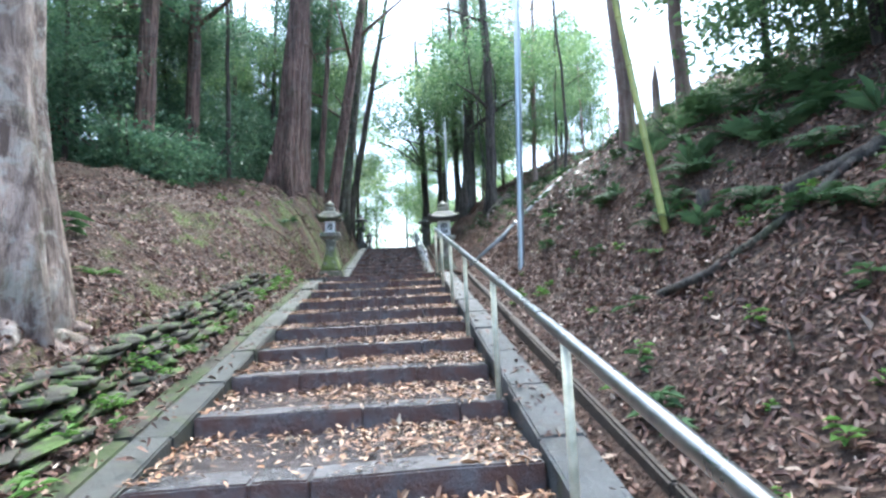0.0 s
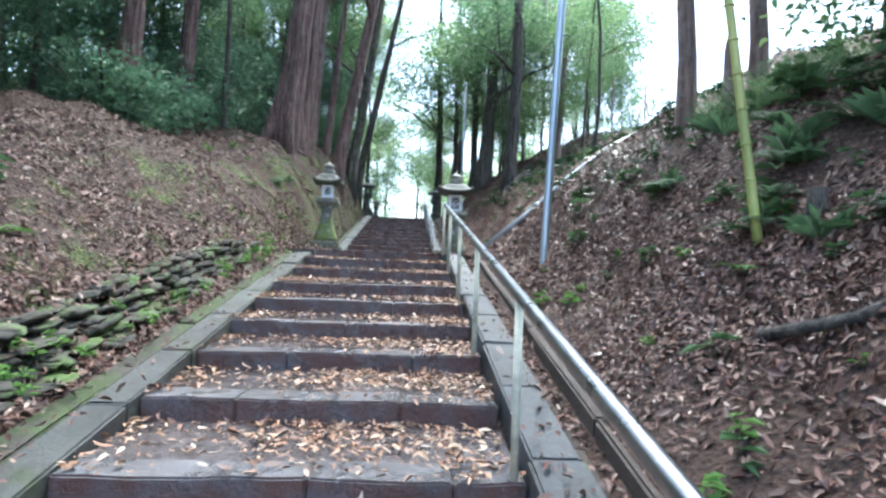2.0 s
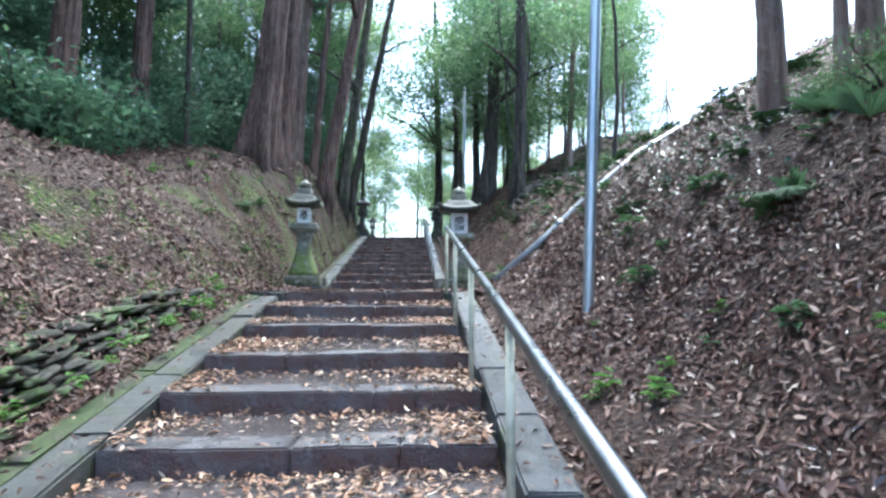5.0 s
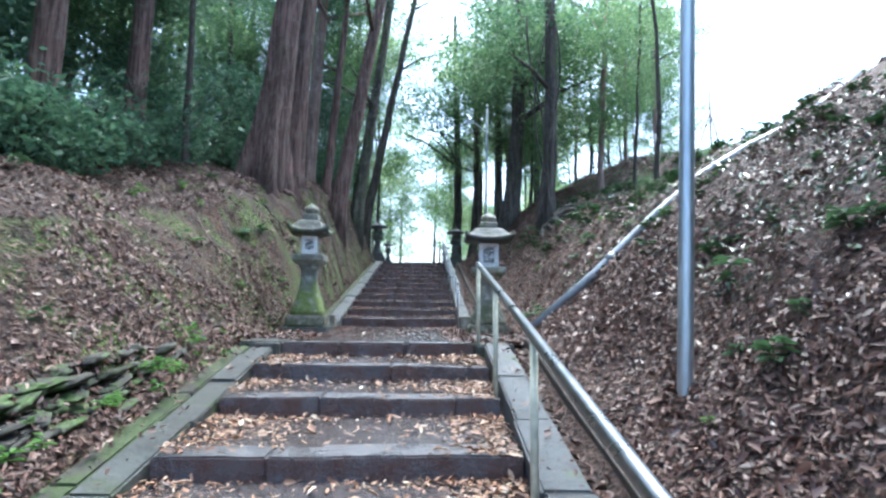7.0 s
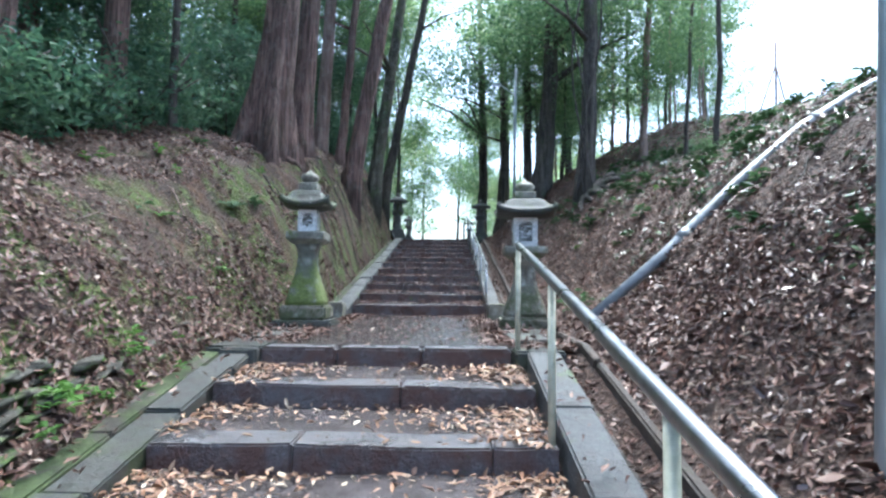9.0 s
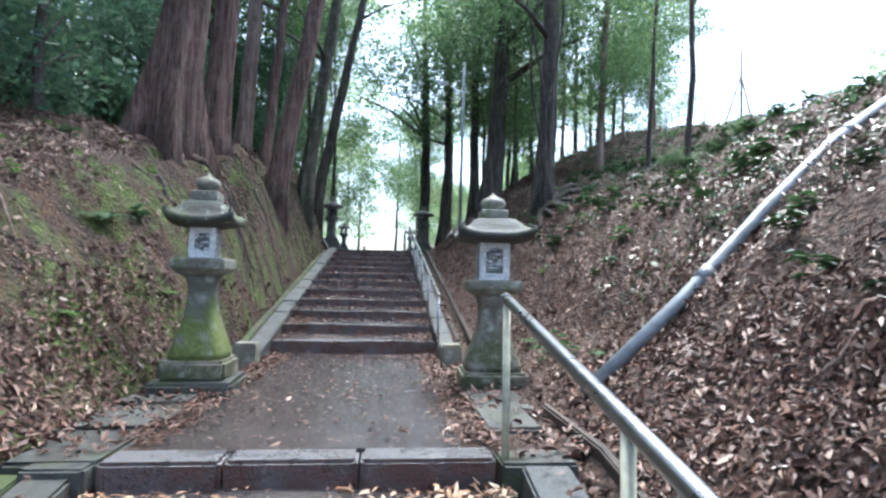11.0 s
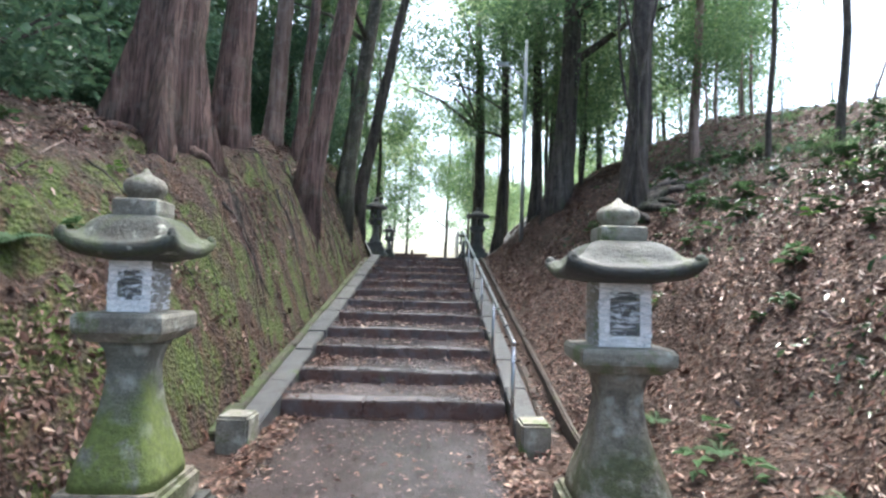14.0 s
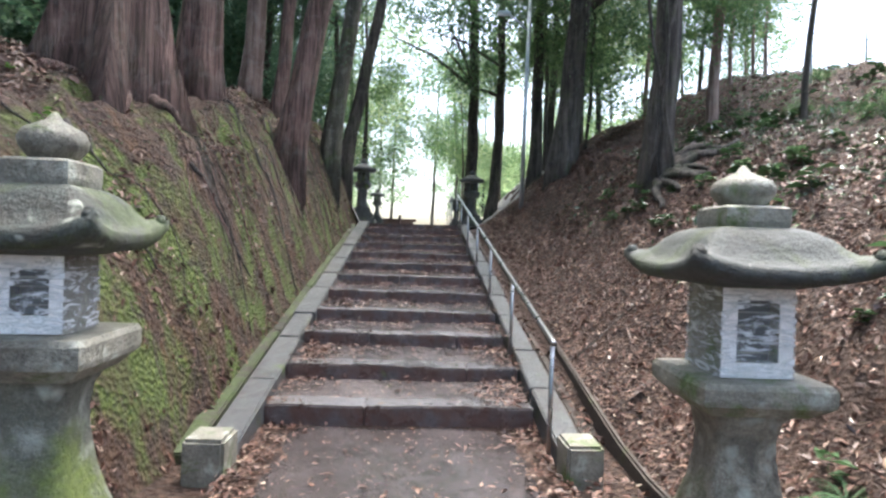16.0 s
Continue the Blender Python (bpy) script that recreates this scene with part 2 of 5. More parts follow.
LEAF_DARK = leaf_material("dark_evergreen_leaf", [(0, (0.05, 0.115, 0.07)), (0.5, (0.085, 0.165, 0.1)), (1, (0.13, 0.22, 0.115))], 0.35, 0.5)
# lightened copy of the evergreen leaf; its colour replaces light missing in the wood
LEAF_TEAL = leaf_material("brightened_wood_leaf", [(0, (0.065, 0.14, 0.09)), (0.5, (0.1, 0.19, 0.12)), (1, (0.16, 0.26, 0.15))], 0.4, 0.5)
LEAF_MID = leaf_material("green_leaf", [(0, (0.05, 0.105, 0.055)), (0.5, (0.09, 0.165, 0.08)), (1, (0.145, 0.23, 0.1))], 0.4, 0.5)
LEAF_LIGHT = leaf_material("light_green_leaf", [(0, (0.07, 0.14, 0.065)), (0.6, (0.13, 0.225, 0.095)), (1, (0.22, 0.31, 0.13))], 0.45, 0.5)
# lighter than real foliage: glare and haze of the far light painted into the colour
LEAF_PALE = leaf_material("glare_lightened_leaf", [(0, (0.16, 0.25, 0.12)), (0.6, (0.27, 0.37, 0.18)), (1, (0.4, 0.48, 0.26))], 0.5, 0.55)
LEAF_IVY = leaf_material("glossy_ivy_leaf", [(0, (0.025, 0.055, 0.025)), (0.6, (0.05, 0.1, 0.04)), (1, (0.1, 0.15, 0.06))], 0.18, 0.1, 0.8)
LEAF_FRESH = leaf_material("fresh_green_leaf", [(0, (0.065, 0.14, 0.035)), (1, (0.14, 0.26, 0.06))], 0.65, 0.4, 0.25)
LEAF_PLANT = leaf_material("soft_green_leaf", [(0, (0.04, 0.085, 0.038)), (1, (0.085, 0.15, 0.062))], 0.65, 0.35, 0.25)
LITTER = leaf_material("dry_leaf", [(0, (0.04, 0.019, 0.014)), (0.35, (0.075, 0.037, 0.027)), (0.65, (0.125, 0.064, 0.047)), (0.86, (0.175, 0.098, 0.07)), (0.96, (0.25, 0.165, 0.125)), (1, (0.38, 0.3, 0.23))], 0.45, 0.0, 0.35)
LITTER_WET = leaf_material("wet_dark_leaf", [(0, (0.03, 0.016, 0.012)), (0.6, (0.07, 0.036, 0.026)), (1, (0.13, 0.075, 0.055))], 0.22, 0.0, 0.6)
LITTER_STEP = leaf_material("fallen_leaf_orange", [(0, (0.09, 0.05, 0.035)), (0.25, (0.19, 0.1, 0.06)), (0.6, (0.29, 0.16, 0.09)), (0.88, (0.37, 0.25, 0.16)), (1, (0.46, 0.38, 0.28))], 0.4, 0.0, 0.45)

# forest floor: dark wet soil with leaf mould, moss where the left cut is steep
SOIL, n, l, b = mat("forest_floor", 0.85)
w = coords(n, l, kind="World")
vor = n.new("ShaderNodeTexVoronoi")
vor.inputs["Scale"].default_value = 26
l.new(w, vor.inputs["Vector"])
sep = n.new("ShaderNodeSeparateColor")
l.new(vor.outputs["Color"], sep.inputs[0])
mould = ramp(n, l, sep.outputs[0], [(0, (0.02, 0.011, 0.008)), (0.5, (0.046, 0.025, 0.017)), (0.85, (0.085, 0.048, 0.033)), (1, (0.15, 0.1, 0.07))])
earth = ramp(n, l, noise_tex(n, l, 14, 8, 0.7, w), [(0.3, (0.024, 0.013, 0.009)), (0.7, (0.075, 0.038, 0.023))])
c = mix(n, l, mapped(n, l, noise_tex(n, l, 1.1, 5, 0.6, w), 0.4, 0.6, 0.25, 1), earth, mould)
geo = n.new("ShaderNodeNewGeometry")
sn = n.new("ShaderNodeSeparateXYZ")
l.new(geo.outputs["Normal"], sn.inputs[0])
sp = n.new("ShaderNodeSeparateXYZ")
l.new(geo.outputs["Position"], sp.inputs[0])
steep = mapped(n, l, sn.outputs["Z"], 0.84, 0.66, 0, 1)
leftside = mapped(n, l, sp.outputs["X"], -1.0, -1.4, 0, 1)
streak = coords(n, l, (2.6, 2.6, 0.9), "World")
moss_mask = math_node(n, l, "MULTIPLY", math_node(n, l, "MULTIPLY", steep, leftside), mapped(n, l, noise_tex(n, l, 0.9, 4, 0.55, streak, 0.7), 0.45, 0.56, 0, 0.95))
mossc = ramp(n, l, noise_tex(n, l, 22, 6, 0.7, w), [(0.3, (0.026, 0.034, 0.01)), (0.5, (0.072, 0.105, 0.017)), (0.7, (0.125, 0.16, 0.028))])
clay = ramp(n, l, noise_tex(n, l, 3.5, 8, 0.75, streak), [(0.3, (0.025, 0.015, 0.01)), (0.5, (0.065, 0.033, 0.018)), (0.7, (0.17, 0.09, 0.035))])
c = mix(n, l, math_node(n, l, "MULTIPLY", math_node(n, l, "MULTIPLY", steep, leftside), mapped(n, l, noise_tex(n, l, 1.3, 5, 0.6, streak, 0.4), 0.4, 0.6, 0, 0.85)), c, clay)
moss_mask = math_node(n, l, "MULTIPLY", moss_mask, mapped(n, l, noise_tex(n, l, 1.5, 4, 0.6, w, 0.8), 0.38, 0.5, 0.25, 1))
c = mix(n, l, moss_mask, c, mossc)
# dark patches on the steep cut: shade of hollows painted into the soil colour
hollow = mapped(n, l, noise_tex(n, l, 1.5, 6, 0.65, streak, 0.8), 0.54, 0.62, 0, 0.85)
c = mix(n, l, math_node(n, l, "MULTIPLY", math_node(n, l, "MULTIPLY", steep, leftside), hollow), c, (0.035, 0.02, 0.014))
l.new(c, b.inputs["Base Color"])
bump(n, l, b, math_node(n, l, "ADD", vor.outputs["Distance"], noise_tex(n, l, 18, 8, 0.75, w)), 0.9, 0.05)

STEEL, n, l, b = mat("galvanised_steel", 0.42, 0.85)
w = coords(n, l, (1, 1, 0.15))
l.new(ramp(n, l, noise_tex(n, l, 12, 5, 0.6, w), [(0.3, (0.32, 0.36, 0.4)), (0.7, (0.55, 0.6, 0.64))]), b.inputs["Base Color"])
STAINLESS, n, l, b = mat("stainless_steel", 0.3, 1.0)
w = coords(n, l)
l.new(ramp(n, l, noise_tex(n, l, 25, 5, 0.6, w), [(0.3, (0.3, 0.31, 0.32)), (0.7, (0.4, 0.41, 0.42))]), b.inputs["Base Color"])
l.new(mapped(n, l, noise_tex(n, l, 6, 3, 0.5, w), 0.3, 0.7, 0.24, 0.36), b.inputs["Roughness"])
POST, n, l, b = mat("painted_post_steel", 0.45, 0.0)
w = coords(n, l)
l.new(ramp(n, l, noise_tex(n, l, 14, 5, 0.6, w), [(0.35, (0.34, 0.34, 0.25)), (0.65, (0.56, 0.55, 0.43))]), b.inputs["Base Color"])
PVC, n, l, b = mat("grey_pipe", 0.32)
w = coords(n, l, kind="World")
l.new(ramp(n, l, noise_tex(n, l, 7, 6, 0.65, w), [(0.3, (0.14, 0.155, 0.17)), (0.7, (0.27, 0.295, 0.32))]), b.inputs["Base Color"])
BAMBOO, n, l, b = mat("bamboo", 0.4)
w = coords(n, l, (1, 1, 0.3))
l.new(ramp(n, l, noise_tex(n, l, 6, 5, 0.6, w), [(0.3, (0.16, 0.2, 0.05)), (0.7, (0.5, 0.5, 0.16))]), b.inputs["Base Color"])
PLASTER, n, l, b = mat("white_plaster", 0.5)
w = coords(n, l)
l.new(ramp(n, l, noise_tex(n, l, 12, 6, 0.6, w), [(0.3, (0.6, 0.59, 0.57)), (0.6, (0.84, 0.83, 0.81))]), b.inputs["Base Color"])
bump(n, l, b, noise_tex(n, l, 60, 4, 0.6, w), 0.2, 0.005)
FILM, n, l, b = mat("clear_plastic_film", 0.12)
b.inputs["Base Color"].default_value = (0.9, 0.92, 0.93, 1)
w = coords(n, l, (4, 4, 20))
t = n.new("ShaderNodeBsdfTransparent")
x = n.new("ShaderNodeMixShader")
wr = noise_tex(n, l, 1.5, 7, 0.7, w, 1.6)
l.new(mapped(n, l, wr, 0.48, 0.6, 0.1, 0.75), x.inputs[0])
l.new(t.outputs[0], x.inputs[1])
l.new(b.outputs[0], x.inputs[2])
l.new(x.outputs[0], n["Material Output"].inputs[0])
bump(n, l, b, wr, 0.6, 0.01)
# flat dark colour for the shade inside the lantern fireboxes
DARK, n, l, b = mat("firebox_shade", 0.9)
b.inputs["Base Color"].default_value = (0.05, 0.05, 0.048, 1)


# ---- mesh tools ----
def finish(name, bm, material, smooth_faces=False):
    me = bpy.data.meshes.new(name)
    if smooth_faces:
        for f in bm.faces:
            f.smooth = True
    bm.to_mesh(me)
    bm.free()
    me.materials.append(material)
    return me


def part(name, bm, material, parent=None, label="", smooth_faces=False):
    ob = new(name, finish(name, bm, material, smooth_faces))
    ob.parent = parent
    if label:
        ob["label"] = label
    return ob


def raw_mesh(name, verts, faces, material, smooth_faces=False):
    me = bpy.data.meshes.new(name)
    me.from_pydata(verts, [], faces)
    me.materials.append(material)
    if smooth_faces:
        me.polygons.foreach_set("use_smooth", [True] * len(me.polygons))
    me.update()
    return me


def thing(name, label, category, group="", kind="", at=(0, 0, 0), rz=0.0):
    ob = new(name)
    ob.matrix_basis = pose(*at, 0, 0, rz)
    return tagged(ob, label, category, group, kind)


def box_bm(x0, x1, y0, y1, z0, z1, bevel=0.0, seg=1, rough=0.0, rnd=random):
    bm = bmesh.new()
    bmesh.ops.create_cube(bm, size=1.0)
    for v in bm.verts:
        v.co = Vector(((x0 + x1) / 2 + v.co.x * (x1 - x0), (y0 + y1) / 2 + v.co.y * (y1 - y0), (z0 + z1) / 2 + v.co.z * (z1 - z0)))
    if bevel:
        bmesh.ops.bevel(bm, geom=bm.edges[:], offset=bevel, segments=seg, affect="EDGES")
    if rough:
        for v in bm.verts:
            v.co += Vector((rnd.uniform(-rough, rough), rnd.uniform(-rough, rough), rnd.uniform(-rough, rough)))
    return bm


def loft(rings, cap=True):
    """A closed skin over rings of equal count."""
    bm = bmesh.new()
    vs = [[bm.verts.new(p) for p in r] for r in rings]
    k = len(rings[0])
    for a, b2 in zip(vs, vs[1:]):
        for i in range(k):
            bm.faces.new((a[i], a[(i + 1) % k], b2[(i + 1) % k], b2[i]))
    if cap:
        bm.faces.new(vs[0][::-1])
        bm.faces.new(vs[-1])
    return bm


def tube(points, radii, sides=12, flute=0.0, seed=0):
    pts = [Vector(p) for p in points]
    rnd = random.Random(seed)
    ph = [rnd.uniform(0, 6.28) for _ in range(3)]
    if not hasattr(radii, "__len__"):
        radii = [radii] * len(pts)
    rings = []
    ref = Vector((1, 0, 0))
    for i, p in enumerate(pts):
        d = (pts[min(i + 1, len(pts) - 1)] - pts[max(i - 1, 0)]).normalized()
        if abs(d.dot(ref)) > 0.9:
            ref = Vector((0, 1, 0))
        a = (ref - d * ref.dot(d)).normalized()
        c2 = d.cross(a)
        ring = []
        for k in range(sides):
            th = 2 * math.pi * k / sides
            r = radii[i] * (1 + (flute[i] if hasattr(flute, "__len__") else flute) * (0.6 * math.sin(5 * th + ph[0] + 0.3 * i) + 0.4 * math.sin(9 * th + ph[1]) + 0.3 * math.sin(3 * th + ph[2])))
            ring.append(p + a * math.cos(th) * r + c2 * math.sin(th) * r)
        rings.append(ring)
    return loft(rings)


def lathe(profile, sides=24, square=False, turn=0.0):
    rings = []
    for r, z in profile:
        rings.append([(r * math.cos(turn + 2 * math.pi * k / sides), r * math.sin(turn + 2 * math.pi * k / sides), z) for k in range(sides)])
    return loft(rings)


def merge(*bms):
    out = bmesh.new()
    for bm in bms:
        tmp = bpy.data.meshes.new("tmp")
        bm.to_mesh(tmp)
        bm.free()
        out.from_mesh(tmp)
        bpy.data.meshes.remove(tmp)
    return out

def leaf_mesh(name, pos, normal, length, width, material, rng, fold=0.25, droop=0.0):
    """Pointed leaves folded along the midrib and curled along their length, lying across the given normals."""
    k = len(pos)
    t = rng.normal(size=(k, 3))
    nrm = normal / np.linalg.norm(normal, axis=1)[:, None]
    t -= nrm * (t * nrm).sum(1)[:, None]
    t /= np.linalg.norm(t, axis=1)[:, None]
    s = np.cross(nrm, t)
    length, width = np.asarray(length)[:, None], np.asarray(width)[:, None]
    bend = nrm * length * rng.uniform(-0.12, 0.2, (k, 1)) * (1 if fold > 0.3 else 0.4)
    tip = pos + t * length - nrm * droop * length + bend
    curl = nrm * width * (fold * rng.uniform(-0.6, 1.4, (k, 1)))
    low, high = pos + t * length * 0.3 + curl, pos + t * length * 0.68 + curl * 0.8 - nrm * droop * length * 0.4
    a, b2 = s * width * 0.47, s * width * rng.uniform(0.28, 0.42, (k, 1))
    v = np.stack([pos, low + a, high + b2, tip, high - b2, low - a], 1).reshape(-1, 3)
    i = np.arange(k)[:, None] * 6
    f = np.concatenate([i + [[0, 1, 2]], i + [[0, 2, 3]], i + [[0, 3, 4]], i + [[0, 4, 5]]], 1).reshape(-1)
    me = bpy.data.meshes.new(name)
    me.vertices.add(len(v))
    me.vertices.foreach_set("co", v.astype(np.float32).ravel())
    me.loops.add(len(f))
    me.loops.foreach_set("vertex_index", f.astype(np.int32))
    me.polygons.add(4 * k)
    me.polygons.foreach_set("loop_start", np.arange(0, 12 * k, 3, dtype=np.int32))
    me.polygons.foreach_set("loop_total", np.full(4 * k, 3, dtype=np.int32))
    me.materials.append(material)
    me.update(calc_edges=True)
    me.validate()
    return me


def crown_mesh(name, seed, count, leaf, material, sprays=60, flat=0.75, hollow=0.25):
    """A unit crown: leaves set along drooping sprays that reach outwards, uneven and with gaps."""
    rng = np.random.default_rng(seed)
    c = rng.normal(size=(sprays, 3))
    c /= np.linalg.norm(c, axis=1)[:, None]
    d = c * [1, 1, 0.35] + rng.normal(size=(sprays, 3)) * 0.35 + [0, 0, -0.25]
    d /= np.linalg.norm(d, axis=1)[:, None]
    c *= rng.uniform(hollow, 0.95, (sprays, 1))
    c[:, 2] *= flat
    reach, wide = rng.uniform(0.22, 0.6, sprays), rng.uniform(0.05, 0.12, sprays)
    pick = rng.integers(0, sprays, count)
    u = rng.uniform(0, 1, (count, 1))
    pos = c[pick] + d[pick] * u * reach[pick][:, None] - np.array([[0, 0, 0.16]]) * u * u * reach[pick][:, None]
    pos = pos + rng.normal(size=(count, 3)) * [1, 1, 0.45] * wide[pick][:, None] * (1.15 - 0.6 * u)
    nrm = rng.normal(size=(count, 3)) * 0.6 + [0, 0, 0.9] + d[pick] * 0.4
    ln = leaf * rng.uniform(0.6, 1.3, count)
    return leaf_mesh(name, pos, nrm, ln, ln * rng.uniform(0.35, 0.6, count), material, rng, 0.2, 0.25)


def crown_mesh(name, seed, count, leaf, material, clumps=26, flat=0.7, hollow=0.35, spread=0.2):
    """A unit crown: leaves gathered in clumps along an uneven outline, with gaps."""
    rng = np.random.default_rng(seed)
    c = rng.normal(size=(clumps, 3))
    c /= np.linalg.norm(c, axis=1)[:, None]
    c *= rng.uniform(hollow, 1.0, (clumps, 1))
    c[:, 2] *= flat
    size = rng.uniform(0.5, 1.3, clumps) * spread
    pick = rng.integers(0, clumps, count)
    d = rng.normal(size=(count, 3)) * [1, 1, 0.5]
    pos = c[pick] + d * size[pick][:, None]
    nrm = rng.normal(size=(count, 3)) * 0.7 + [0, 0, 0.9]
    ln = leaf * rng.uniform(0.6, 1.3, count)
    return leaf_mesh(name, pos, nrm, ln, ln * rng.uniform(0.35, 0.6, count), material, rng, 0.2, 0.25)


# ---- ground: one sheet to the horizon ----
def spaced(a, b, step, far, grow):
    out = list(np.arange(a, b + step / 2, step))
    s, v = step, out[-1]
    while v < far:
        s *= grow
        v += s
        out.append(v)
    s, v, low = step, a, []
    while v > -far:
        s *= grow
        v -= s
        low.append(v)
    return low[::-1] + out


xs = spaced(-4.2, 5.0, 0.065, 700, 1.13)
ys = spaced(-14.5, 14.0, 0.1, 700, 1.13)


def land_far(x, y):
    d = math.hypot(x, y)
    return land(max(-45, min(45, x)), max(-60, min(60, y))) + 6 * smooth(60, 200, d) * (0.6 + 0.4 * math.sin(math.atan2(y, x) * 5)) * (0.3 if y < -20 else 1)


gv = [(x, y, land_far(x, y)) for y in ys for x in xs]
nx = len(xs)
gf = [(j * nx + i, j * nx + i + 1, (j + 1) * nx + i + 1, (j + 1) * nx + i) for j in range(len(ys) - 1) for i in range(nx - 1)]
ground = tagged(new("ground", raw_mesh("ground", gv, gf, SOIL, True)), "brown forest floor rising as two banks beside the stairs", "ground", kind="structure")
top_bm = bmesh.new()
bmesh.ops.create_grid(top_bm, x_segments=30, y_segments=40, size=1)
for v in top_bm.verts:
    x, y = v.co.x * 7 * (0.5 + 0.5 * smooth(-1, -0.2, v.co.y)), 27.5 + v.co.y * 15
    v.co = Vector((x, y, max(TOP + 0.015, land_far(x, y) + 0.03) if abs(x) > 1.6 else TOP + 0.02 + 0.005 * (y - 12.5)))
tagged(part("clearing_ground", top_bm, GRAVEL), "pale gravel of the bright clearing above the stairs", "ground", kind="structure")


# ---- stairs ----
def stair_flight(name, label, edges, zs, back, x0, x1, seed, slope):
    rnd = random.Random(seed)
    st = thing(name, label, "stairs", kind="structure")
    for k, (y, z) in enumerate(zip(edges, zs)):
        yb = edges[k - 1] if back == "prev" and k else None
        if yb is None:
            yb = back if not isinstance(back, str) else 2.5
        if isinstance(back, list):
            yb = back[k]
        cuts = [x0] + sorted(rnd.uniform(x0 + 0.45, x1 - 0.35) for _ in range(rnd.choice((1, 2, 2)))) + [x1]
        cuts = [c3 for i, c3 in enumerate(cuts) if i == 0 or c3 - cuts[i - 1] > 0.25 or i == len(cuts) - 1]
        tilt = rnd.uniform(-0.012, 0.012)
        for a, b2 in zip(cuts, cuts[1:]):
            dz, dy = rnd.uniform(-0.004, 0.004), rnd.uniform(-0.008, 0.008)
            bm = box_bm(a + 0.003, b2 - 0.003, y + dy, y + 0.27 + rnd.uniform(-0.02, 0.03), z - 0.24, z + dz, 0.012, 2)
            bmesh.ops.subdivide_edges(bm, edges=[e for e in bm.edges if abs(e.verts[0].co.x - e.verts[1].co.x) > 0.2], cuts=6)
            for v in bm.verts:
                v.co.z += tilt * v.co.x + (0.004 * math.sin(5 * v.co.x + 3 * k) + 0.002 * math.sin(19 * v.co.x + k) if v.co.z > z - 0.1 else 0)
                if v.co.y < y + 0.1:
                    v.co.y += 0.006 * math.sin(4 * v.co.x + 2 * k) + 0.004 * math.sin(13 * v.co.x)
            part("step_stone", bm, STEP, st)
        bm = bmesh.new()
        bmesh.ops.create_grid(bm, x_segments=16, y_segments=6, size=1)
        y2 = y + 0.24
        for v in bm.verts:
            u = (v.co.y + 1) / 2
            v.co = Vector(((x0 + x1) / 2 + v.co.x * (x1 - x0) / 2, y2 + u * (yb + 0.06 - y2), z - 0.012 + slope * u))
            v.co.z += 0.007 * math.sin(4 * v.co.x + 5 * v.co.y) + tilt * v.co.x
        ex = bmesh.ops.extrude_face_region(bm, geom=bm.faces[:])
        for v in ex["geom"]:
            if isinstance(v, bmesh.types.BMVert):
                v.co.z -= 0.18
        bmesh.ops.recalc_face_normals(bm, faces=bm.faces[:])
        part("tread", bm, TREAD, st)
    return st


stair_flight("stairs_lower", "worn grey stone stairs with long leaf-strewn treads", LOW[1:], [-RISE * (k + 1) for k in range(len(LOW) - 1)], LOW[:-1], -1.1, 1.1, 3, 0.025)
stair_flight("stairs_upper", "worn grey stone stairs climbing to a bright clearing", UPP, [RISE * (k + 1) for k in range(len(UPP))], UPP[1:] + [UPP[-1] + 1.2], -1.1, 1.08, 5, 0.05)
landing = thing("landing", "wet dark stone-edged landing with scattered leaves", "landing", kind="structure")
rnd = random.Random(11)
for a, b2 in ((-1.04, -0.42), (-0.42, 0.28), (0.28, 1.02)):
    part("step_stone", box_bm(a + 0.006, b2 - 0.006, -2.1 + rnd.uniform(-0.015, 0.015), -1.86, -0.24, rnd.uniform(-0.006, 0.006), 0.02, 2), STEP, landing)
bm = bmesh.new()
bmesh.ops.create_grid(bm, x_segments=20, y_segments=40, size=1)
for v in bm.verts:
    v.co = Vector((v.co.x * 0.86 + 0.02 * math.sin(3 * v.co.y), 0.33 + v.co.y * 2.2, -0.006 + 0.006 * math.sin(6 * v.co.x + 2 * v.co.y * 3)))
ex = bmesh.ops.extrude_face_region(bm, geom=bm.faces[:])
for v in ex["geom"]:
    if isinstance(v, bmesh.types.BMVert):
        v.co.z -= 0.15
bmesh.ops.recalc_face_normals(bm, faces=bm.faces[:])
part("paving", bm, LANDING, landing)
for x0, x1, y0, y1 in ((-1.5, -1.02, -2.08, -1.45), (-1.56, -1.0, -1.43, -0.75), (-1.62, -1.05, -0.73, -0.42), (1.06, 1.44, -1.55, -0.95), (1.1, 1.56, -0.93, -0.2), (-2.0, -1.54, -1.5, -0.7)):
    part("flagstone", box_bm(x0, x1, y0, y1, -0.15, rnd.uniform(0.0, 0.035), 0.02, 2, 0.006, rnd), CURB_LOW, landing, "mossy flagstone")
for x0, x1 in ((-1.36, -1.05), (1.03, 1.45)):
    part("edging_stone", box_bm(x0, x1, -2.17, -1.9, -0.4, -0.005, 0.015, 2, 0.004, rnd), CURB_LOW, landing)
for sx in (-1, 1):
    bm = bmesh.new()
    bmesh.ops.create_grid(bm, x_segments=8, y_segments=30, size=1)
    for v in bm.verts:
        x, y = sx * (1.22 + 0.42 * v.co.x), 0.28 + v.co.y * 2.24
        v.co = Vector((x, y, -0.03 + 0.02 * math.sin(5 * x + 3 * y)))
    if sx < 0:
        bmesh.ops.reverse_faces(bm, faces=bm.faces[:])
    part("verge", bm, SOIL, landing, "soil verge covered with fallen leaves")


